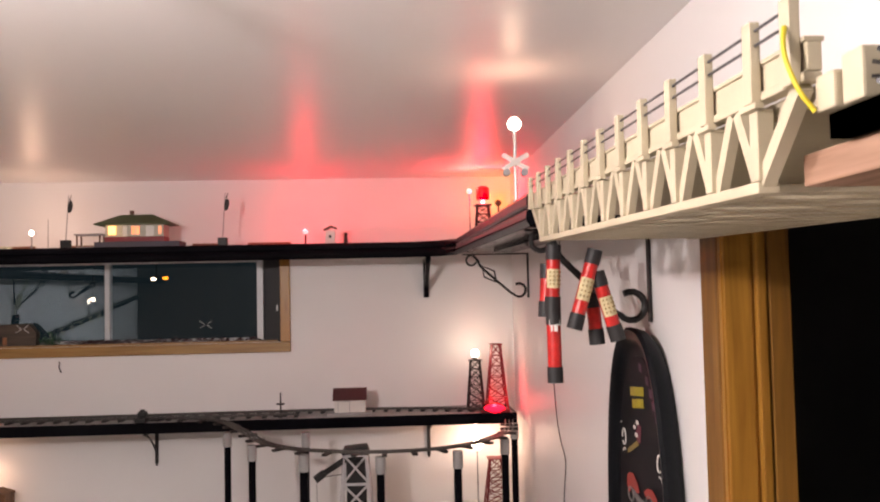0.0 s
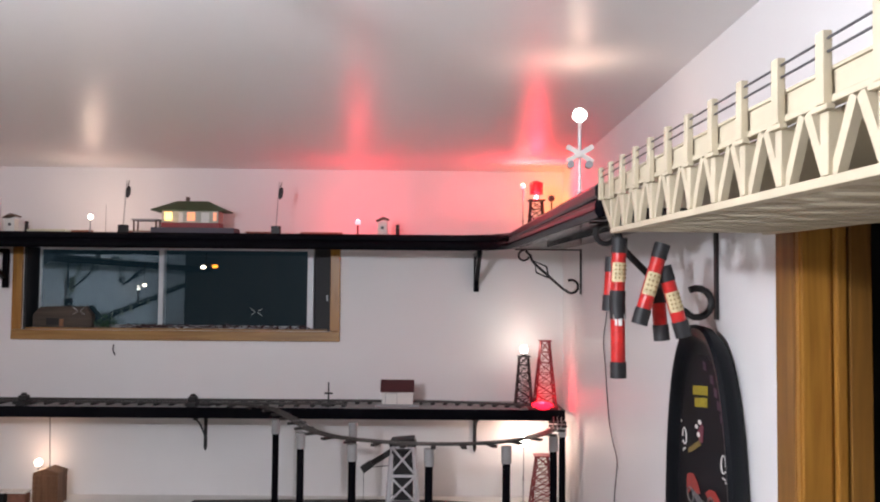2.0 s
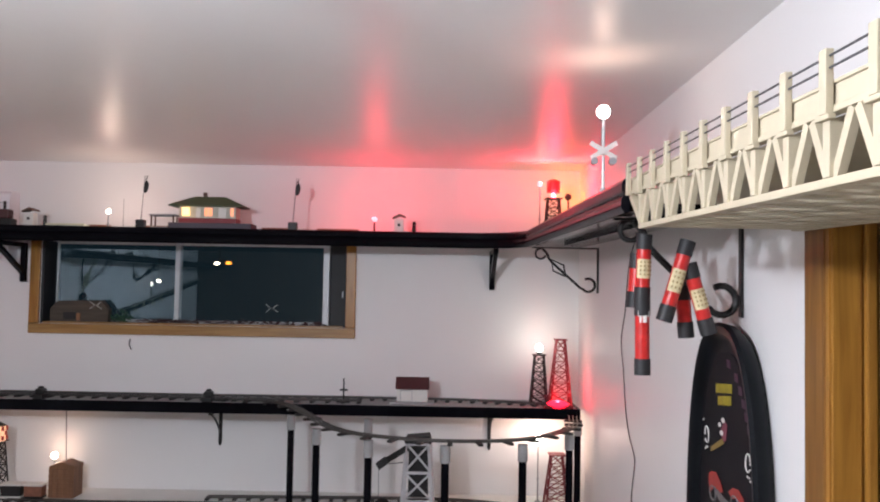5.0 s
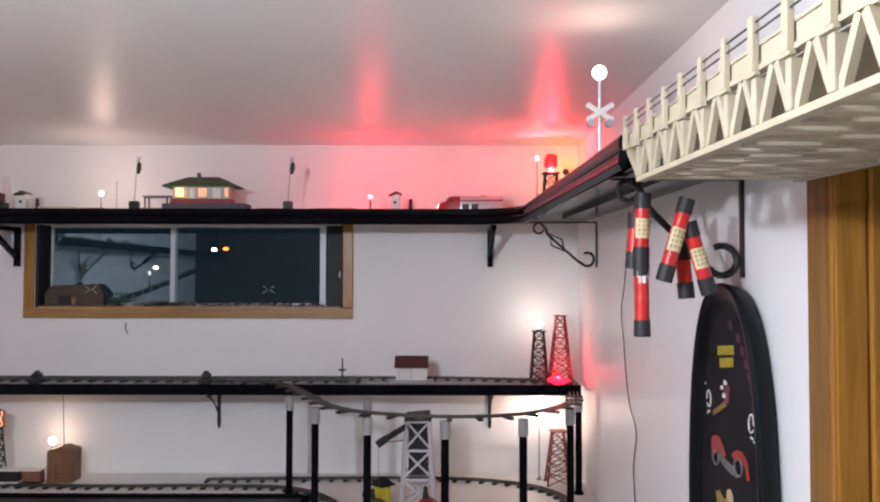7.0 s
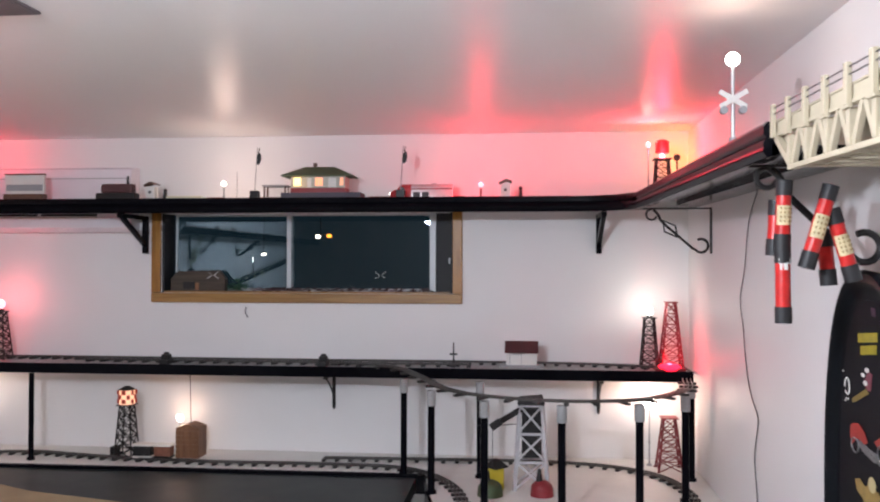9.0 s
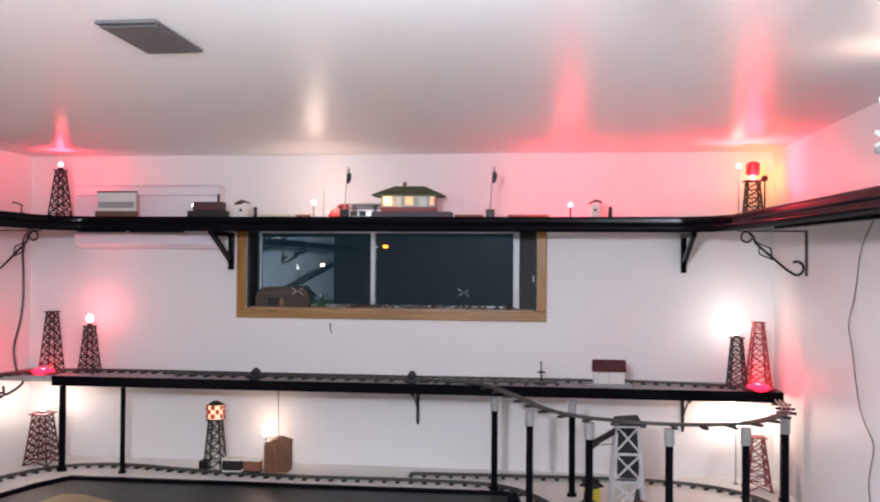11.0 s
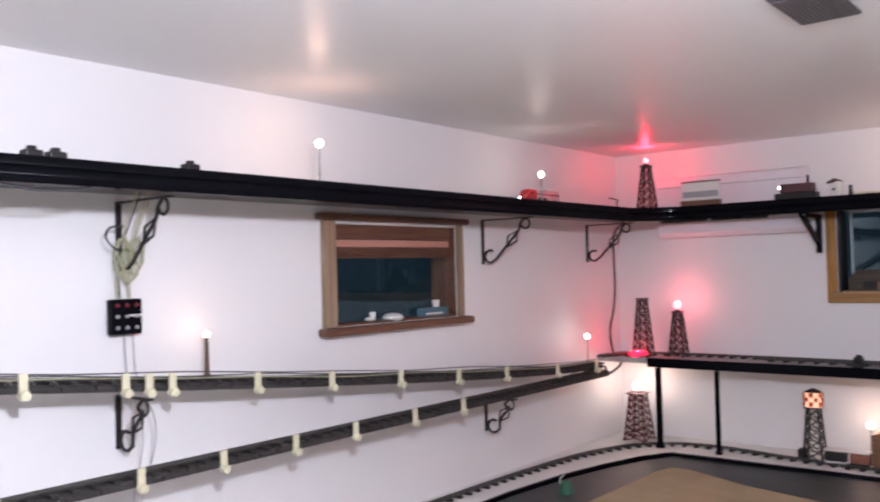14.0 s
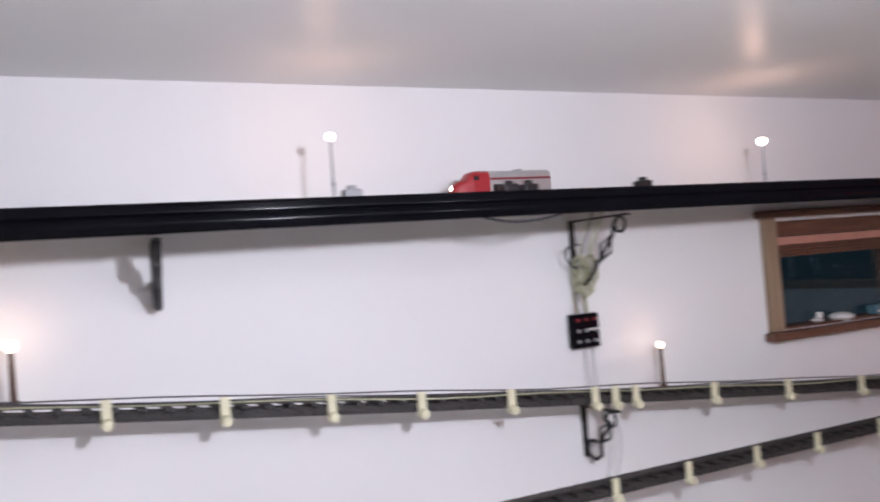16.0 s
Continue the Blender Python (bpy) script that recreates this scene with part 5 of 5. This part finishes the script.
torn = thing("paper_scrap", "torn white paper scrap stuck on a red stick", "paper", pose(-0.2395, 2.7215, 1.772))
bm = add_prism(B(), [(-0.0115, -0.0125), (0.0115, -0.0125), (0.0118, -0.0118), (-0.0118, -0.0118)], 0.0, 0.012)
add_prism(bm, [(-0.009, -0.0135), (0.004, -0.0162), (0.006, -0.0155), (-0.008, -0.0127)], -0.012, 0.004)
part("scrap", bm, M_WHITE, torn)

sl = thing("snow_sled", "long black plastic sled with colourful stickers hung on the wall", "sled", pose(-0.001, 2.81, 1.18) @ Matrix.Rotation(-math.pi / 2, 4, "Y"))


def oval(n, hw, hl, p=2.6):
    out = []
    for i in range(n):
        a = 2 * math.pi * i / n
        c, s = math.cos(a), math.sin(a)
        out.append((hl * math.copysign(abs(c) ** (2 / p), c), hw * math.copysign(abs(s) ** (2 / p), s)))
    return out


def dish(rings):
    bm = B()
    vs = [[bm.verts.new((x, y, z)) for x, y in oval(64, hw, hl)] for hw, hl, z in rings]
    for a, b in zip(vs, vs[1:]):
        for i in range(64):
            bm.faces.new((a[i], a[(i + 1) % 64], b[(i + 1) % 64], b[i]))
    bm.faces.new(vs[0][::-1])
    bm.faces.new(vs[-1])
    return bm


M_SLED = mat("black_moulded_plastic", (0.005, 0.006, 0.008), 0.40, vary=0.3, scale=3, bump=0.05, spec=0.12)
M_SLEDIN = mat("dark_purple_print", (0.006, 0.006, 0.008), 0.5, vary=0.6, scale=5, bump=0.02, spec=0.12)
part("shell", dish(((0.205, 0.55, 0.001), (0.230, 0.575, 0.025), (0.236, 0.58, 0.045), (0.228, 0.573, 0.052), (0.214, 0.558, 0.049), (0.205, 0.548, 0.041), (0.198, 0.54, 0.034), (0.187, 0.52, 0.030))), M_SLED, sl, "rolled black rim and shell", True)
part("floor_print", dish(((0.183, 0.515, 0.0301), (0.182, 0.514, 0.0320))), M_SLEDIN, sl, "dark purple printed floor")


PZ = 0.0325


def sticker(name, bm, material, label):
    part(name, bm, material, sl, label)


def patch(bm, outline, z=0.0, t=0.0008):
    """A thin flat print with the given outline (up, across), lifted in small steps."""
    return add_prism(bm, [(x, y) for x, y in outline], PZ + z, PZ + z + t)


def blob(cx, cy, rx, ry, n=14, turn=0.0):
    return [(cx + rx * math.cos(a) * math.cos(turn) - ry * math.sin(a) * math.sin(turn), cy + rx * math.cos(a) * math.sin(turn) + ry * math.sin(a) * math.cos(turn)) for a in [2 * math.pi * k / n for k in range(n)]]


bm = B()
for j, (ya, yb, xm) in enumerate(((0.066, -0.040, 0.434), (0.052, -0.036, 0.408))):
    n = 8 - 2 * j
    for i in range(n):
        y = ya + (yb - ya) * (i + 0.5) / n
        w_ = abs(yb - ya) / n * 0.40
        x = xm + 0.010 * (i / n - 0.5)
        patch(bm, [(x - 0.010, y - w_), (x + 0.010, y - w_), (x + 0.010, y + w_), (x - 0.010, y + w_)])
sticker("lettering_bars", bm, mat("yellow_print", (0.34, 0.27, 0.02), 0.5, vary=0.4, scale=40), "faded yellow unreadable lettering")
for cy, cx, s in ((0.128, 0.315, 1), (-0.138, 0.302, -1)):
    bm = add_tube(B(), [(cx - 0.004 + 0.024 * math.sin(a) * (1 - a / 14), cy + s * 0.014 * math.cos(a), PZ + 0.001) for a in [i * 0.35 for i in range(17)]], 0.0016, 6)
    for dx, dy in ((0.030, -0.026), (-0.030, 0.004), (-0.031, -0.006), (-0.036, -0.012)):
        patch(bm, blob(cx + dx, cy + s * -dy, 0.0025, 0.004, 8))
    sticker("swirl", bm, M_WHITE, "white swirl mark with dots")
M_PURPLE = mat("faded_purple_print", (0.045, 0.012, 0.035), 0.5, vary=0.5, scale=60)
for i in range(6):
    f = i / 5
    cx, cy = 0.488 - 0.125 * f, -0.018 - 0.125 * f ** 0.6
    sticker("lettering_bar", patch(B(), [(cx - 0.008, cy - 0.014), (cx + 0.010, cy - 0.010), (cx + 0.012, cy + 0.012), (cx - 0.006, cy + 0.008)]), M_PURPLE, "faded purple unreadable letter bar")
bm = patch(B(), [(0.362, 0.006), (0.356, -0.012), (0.320, -0.004), (0.318, 0.020), (0.340, 0.030)])
sticker("rose_shape", bm, mat("dull_rose_print", (0.16, 0.03, 0.05), 0.5, vary=0.4, scale=60), "dull rose printed shape")
bm = patch(B(), [(0.322, 0.020), (0.314, 0.004), (0.288, 0.070), (0.280, 0.096), (0.290, 0.098)], 0.001)
sticker("ochre_shape", bm, mat("ochre_print", (0.20, 0.14, 0.03), 0.5, vary=0.3, scale=60), "ochre printed shape")
bm = B()
for cx, cy, r0 in ((0.350, 0.036, 0.007), (0.363, 0.014, 0.008), (0.334, 0.023, 0.008)):
    patch(bm, blob(cx, cy, r0 * 0.7, r0 * 1.4), 0.001)
sticker("pale_shape", bm, M_WHITE, "small pale printed spots")
M_REDPRINT = mat("dull_red_print", (0.30, 0.022, 0.016), 0.4, vary=0.4, scale=60)
bm = patch(B(), [(0.236, 0.090), (0.240, 0.060), (0.226, 0.030), (0.207, 0.010), (0.200, 0.030), (0.206, 0.070), (0.186, 0.100), (0.205, 0.110), (0.228, 0.108)], 0.001)
sticker("red_shape", bm, M_REDPRINT, "red printed motorcycle fender")
bm = patch(B(), [(0.216, -0.022), (0.230, -0.050), (0.234, -0.085), (0.222, -0.116), (0.184, -0.128), (0.182, -0.112), (0.206, -0.100), (0.214, -0.076), (0.206, -0.044)], 0.001)
sticker("red_shape", bm, M_REDPRINT, "red printed motorcycle tank")
bm = B()
for cx, cy, r0 in ((0.197, -0.062, 0.018), (0.188, 0.082, 0.016)):
    add_tube(bm, [(cx + r0 * math.cos(a), cy + r0 * 1.3 * math.sin(a), PZ + 0.0012) for a in [i * 0.42 for i in range(16)]], 0.0022, 6)
patch(bm, [(0.208, 0.058), (0.196, 0.010), (0.192, -0.040), (0.176, -0.062), (0.172, -0.020), (0.180, 0.030), (0.192, 0.060)], 0.0005)
for k in range(7):
    patch(bm, blob(0.200 - 0.004 * k, 0.045 - 0.016 * k, 0.005, 0.006, 8), 0.0014)
sticker("grey_shape", bm, mat("grey_print", (0.13, 0.125, 0.125), 0.4, vary=0.6, scale=90), "grey wheel and engine print")
bm = patch(B(), [(0.112, 0.086), (0.120, 0.060), (0.108, 0.030), (0.122, 0.004), (0.112, -0.040), (0.090, -0.085), (0.050, -0.100), (0.030, -0.040), (0.050, 0.020), (0.080, 0.040), (0.090, 0.075)])
sticker("gold_shape", bm, mat("gold_print", (0.30, 0.20, 0.06), 0.5, vary=0.4, scale=50), "dull gold printed shape")
sticker("pale_shape", patch(B(), blob(0.122, -0.010, 0.017, 0.020), 0.001), mat("pale_yellow_print", (0.50, 0.42, 0.22), 0.5), "pale yellow printed spot")

# ---- beyond the windows ----
pb = thing("sill_house", "dark brown house-shaped box on the window sill", "model house", pose(-2.42, NY + 0.012, W1[2] + 0.0085))
M_CEDAR = wood("dark_cedar", (0.035, 0.026, 0.020), (0.085, 0.060, 0.042), 0, 12, 0.7)
bm = B()
add_prism(bm, [(-0.115, 0.0), (0.165, 0.0), (0.165, 0.060), (0.130, 0.103), (-0.080, 0.098), (-0.115, 0.060)], -0.045, -0.004)
bmesh.ops.rotate(bm, verts=bm.verts, matrix=Matrix.Rotation(math.pi / 2, 3, "X"))
part("box", bm, M_CEDAR, pb)
part("opening", add_box(B(), (-0.05, 0.0015, 0.010), (0.01, 0.0045, 0.045)), M_IRON, pb, "dark opening")
part("door", add_box(B(), (0.012, 0.0005, 0.004), (0.032, 0.0045, 0.040), 0.001), M_CRATE, pb)
sp = thing("sill_plant", "small dark green plant on the window sill", "plant", pose(-2.20, NY + 0.012, W1[2] + 0.0085))
bm, rnd = B(), random.Random(7)
for i in range(110):
    p = Vector((rnd.gauss(0, 0.022), rnd.uniform(0.005, 0.03), abs(rnd.gauss(0, 0.018))))
    add_bar(bm, p, p + Vector((rnd.uniform(-0.015, 0.015), rnd.uniform(-0.01, 0.01), rnd.uniform(0.004, 0.018))), 0.006, 0.001)
part("foliage", bm, mat("green_leaves", (0.035, 0.10, 0.05), 0.6, vary=0.4), sp, "small green leaves")
part("stem", add_cyl(B(), (0, 0.018, 0), (0, 0.018, 0.02), 0.004), M_BROWN, sp)
# glowing balls hung outside in place of lamp reflections in the pane
for x, y, z, two in ((-2.385, 7.55, 1.985, True), (-2.74, 7.20, 1.84, False)):
    ln = thing("yard_lantern", "glowing balls added outside for lights reflected in the pane", "lantern", pose(x, y, z), "yard lanterns")
    part("stem", add_cyl(B(), (0, 0, 0.014), (0, 0, 2.492 - z), 0.003), M_IRON, ln)
    part("hood", add_cyl(B(), (0, 0, 0.012), (0, 0, 0.022), 0.016, 0.006), M_IRON, ln)
    part("bulb", add_ball(B(), (-0.02 if two else 0, 0, 0), 0.021 if two else 0.016, 0.6), M_BULB, ln, "white ball for a reflected light", True)
    if two:
        part("amber_bulb", add_ball(B(), (0.070, 0, 0.006), 0.023, 0.6), mat("amber_reflection_glow", (0.9, 0.5, 0.1), 0.3, bump=0, glow=(1.0, 0.30, 0.03), strength=5), ln, "amber ball for a reflected light", True)
        part("arm", add_cyl(B(), (0, 0, 0.022), (0.075, 0, 0.022), 0.003), M_IRON, ln)
# board out of view, added only to hang the glowing balls from
ev = thing("eaves_board", "unseen dark board added outside to hold the glowing balls", "eaves")
part("board", add_box(B(), (-3.4, NY + 0.142, 2.49), (-0.8, 7.8, 2.53)), M_BROWN, ev)
part("bracket", add_box(B(), (-2.1, NY + 0.142, 2.40), (-2.06, 5.4, 2.489)), M_BROWN, ev)
lt = thing("leaf_litter", "dry red-brown leaves lying along the window sill", "leaves", kind="stuff")
bm, rnd = B(), random.Random(12)
for i in range(220):
    p = Vector((rnd.uniform(-2.12, -1.22), NY + 0.012 + rnd.uniform(0, 0.014), W1[2] + 0.011 + rnd.uniform(0, 0.016) * (0.5 + 0.5 * math.sin(i * 0.13))))
    add_bar(bm, p, p + Vector((rnd.uniform(-0.03, 0.03), rnd.uniform(-0.01, 0.01), rnd.uniform(-0.008, 0.012))), 0.012, 0.002)
part("leaves", bm, mat("dry_leaves", (0.05, 0.016, 0.018), 0.7, vary=0.6, scale=12), lt)
led = thing("outside_ledge", "concrete ledge outside the windows", "ledge")
part("ledge", add_box(B(), (-2.7, NY + 0.1301, W1[2] - 0.06), (-1.0, NY + 0.35, W1[2] - 0.021)), M_GREYP, led)
bx = thing("sill_box", "teal box and white cups on the window sill", "box", pose(WX - 0.024, 3.36, W2[2] + 0.008))
part("box", add_box(B(), (-0.02, -0.07, 0), (0.02, 0.09, 0.035), 0.003), mat("teal_card", (0.07, 0.15, 0.19), 0.5), bx)
part("stripe", add_box(B(), (0.0205, -0.06, 0.008), (0.022, 0.05, 0.015)), M_WHITE, bx, "pale stripe")
part("cup", add_cyl(B(), (0, 0.03, 0.0355), (0, 0.03, 0.065), 0.013, 0.016), M_WHITE, bx, "white cup", True)
for y, w_ in ((2.99, 0.022), (3.12, 0.045)):
    cpt = thing("white_trinket", "small white trinket on the window sill", "trinket", pose(WX - 0.024, y, W2[2] + 0.008))
    part("body", add_ball(B(), (0, 0, 0.008), w_, 0.4), M_WHITE, cpt, smooth=True)
    if w_ < 0.03:
        part("top", add_box(B(), (-0.008, 0.004, 0.014), (0.008, 0.024, 0.036), 0.003), M_WHITE, cpt)

# ---- the running locomotive ----
loco = thing("diesel_locomotive", "red and silver streamlined model diesel locomotive running on the high shelf", "model locomotive")


def hull(sections):
    """Rounded body: sections of x, half width, floor, height."""
    bm = B()
    vs = []
    for x, w, z0, z1 in sections:
        ring = [(-w, z0), (-w, z1 - w * 0.55), (-w * 0.86, z1 - w * 0.18), (-w * 0.45, z1), (w * 0.45, z1), (w * 0.86, z1 - w * 0.18), (w, z1 - w * 0.55), (w, z0)]
        vs.append([bm.verts.new((x, y, z)) for y, z in ring])
    for a, b in zip(vs, vs[1:]):
        for i in range(8):
            bm.faces.new((a[i], a[(i + 1) % 8], b[(i + 1) % 8], b[i]))
    bm.faces.new(vs[0][::-1])
    bm.faces.new(vs[-1])
    return bm


H0 = 0.016
part("body", hull(((-0.15, 0.026, H0 + 0.012, H0 + 0.082), (-0.147, 0.028, H0 + 0.010, H0 + 0.084), (0.045, 0.028, H0 + 0.010, H0 + 0.084))), M_SILVER, loco, "ribbed silver body", True)
part("nose", hull(((0.0455, 0.0285, H0 + 0.010, H0 + 0.0845), (0.085, 0.0285, H0 + 0.010, H0 + 0.0845), (0.100, 0.028, H0 + 0.010, H0 + 0.080), (0.112, 0.027, H0 + 0.010, H0 + 0.062), (0.135, 0.024, H0 + 0.010, H0 + 0.055), (0.148, 0.015, H0 + 0.012, H0 + 0.042))), M_RED, loco, "rounded red nose and cab", True)
for s in (-1, 1):
    part("cab_window", add_box(B(), (0.078, s * 0.0287 - 0.0006, H0 + 0.058), (0.094, s * 0.0287 + 0.0006, H0 + 0.070)), M_IRON, loco)
    part("side_stripe", add_box(B(), (-0.148, s * 0.0284 - 0.0006, H0 + 0.058), (0.044, s * 0.0284 + 0.0006, H0 + 0.064)), M_REDIRON, loco, "thin dark red stripe")
    for x in (-0.02, 0.022):
        part("grille", add_box(B(), (x - 0.018, s * 0.0284 - 0.0009, H0 + 0.014), (x + 0.014, s * 0.0284 + 0.0009, H0 + 0.046)), M_IRON, loco, "dark side grille")
part("headlight", add_ball(B(), (0.146, 0, H0 + 0.040), 0.006), M_BULBW, loco, "lit headlight", True)
part("number_plate", add_box(B(), (0.136, -0.012, H0 + 0.018), (0.150, 0.012, H0 + 0.026), 0.001), M_WHITE, loco, "white nose panel")
part("underframe", add_box(B(), (-0.14, -0.02, H0 + 0.002), (0.13, 0.02, H0 + 0.0095), 0.001), M_IRON, loco)
part("roof_fan", add_cyl(B(), (-0.06, 0, H0 + 0.084), (-0.06, 0, H0 + 0.088), 0.014), M_GREYP, loco)
for x in (-0.10, 0.08):
    tk = part("truck", add_box(B(), (x - 0.038, -0.022, H0 - 0.002), (x + 0.038, 0.022, H0 + 0.0015), 0.001), M_IRON, loco, "black wheel truck")
    for dx in (-0.026, 0.026):
        for s in (-1, 1):
            part("wheel", add_cyl(B(), (x + dx, s * 0.016 - 0.003, H0 + 0.0085), (x + dx, s * 0.016 + 0.003, H0 + 0.0085), 0.0085), M_IRON, tk)
for child in loco.children_recursive:
    for v in child.data.vertices:
        v.co.z = v.co.z if v.co.z < H0 else H0 + (v.co.z - H0) * 0.97


def motions():
    """The locomotive runs from the east wall round the north corner and down the west wall."""
    def north(x):
        return LA + LQ + (EXT - R) - x

    def west(y):
        return LA + LQ * 2 + LB + (TY - R) - y
    # seconds and the nose's distance along the running line
    keys = [(0.0, 0.35), (4.2, 2.05), (5.0, 3.3), (5.6, 5.0), (6.0, 6.05), (6.3, north(-0.440)), (6.5, north(-0.489)), (7.0, north(-0.664)), (7.6, north(-0.883)), (8.0, north(-1.05)), (8.5, north(-1.22)),
            (11.0, north(-2.12)), (11.5, north(-2.36)), (12.0, north(-2.67)), (12.5, north(-3.03)), (13.5, west(4.24)), (14.0, west(3.80)), (14.5, west(3.29)), (15.0, west(2.70)), (15.5, west(2.12)), (16.0, west(1.46))]
    rows, t = [], 0.0
    while t <= 16.0001:
        for (a, sa), (b, sb) in zip(keys, keys[1:]):
            if a <= t <= b + 1e-6:
                nose = sa + (sb - sa) * (t - a) / (b - a)
        (xa, ya), _ = line_point(nose - 0.05)
        (xb, yb), _ = line_point(nose - 0.25)
        z = rail_z((ya + yb) / 2) if xa > -0.6 else DECK
        rows.append((t, pose((xa + xb) / 2, (ya + yb) / 2, z, 0, 0, math.degrees(math.atan2(ya - yb, xa - xb)))))
        t += 0.25
    walk(loco, rows)


motions()
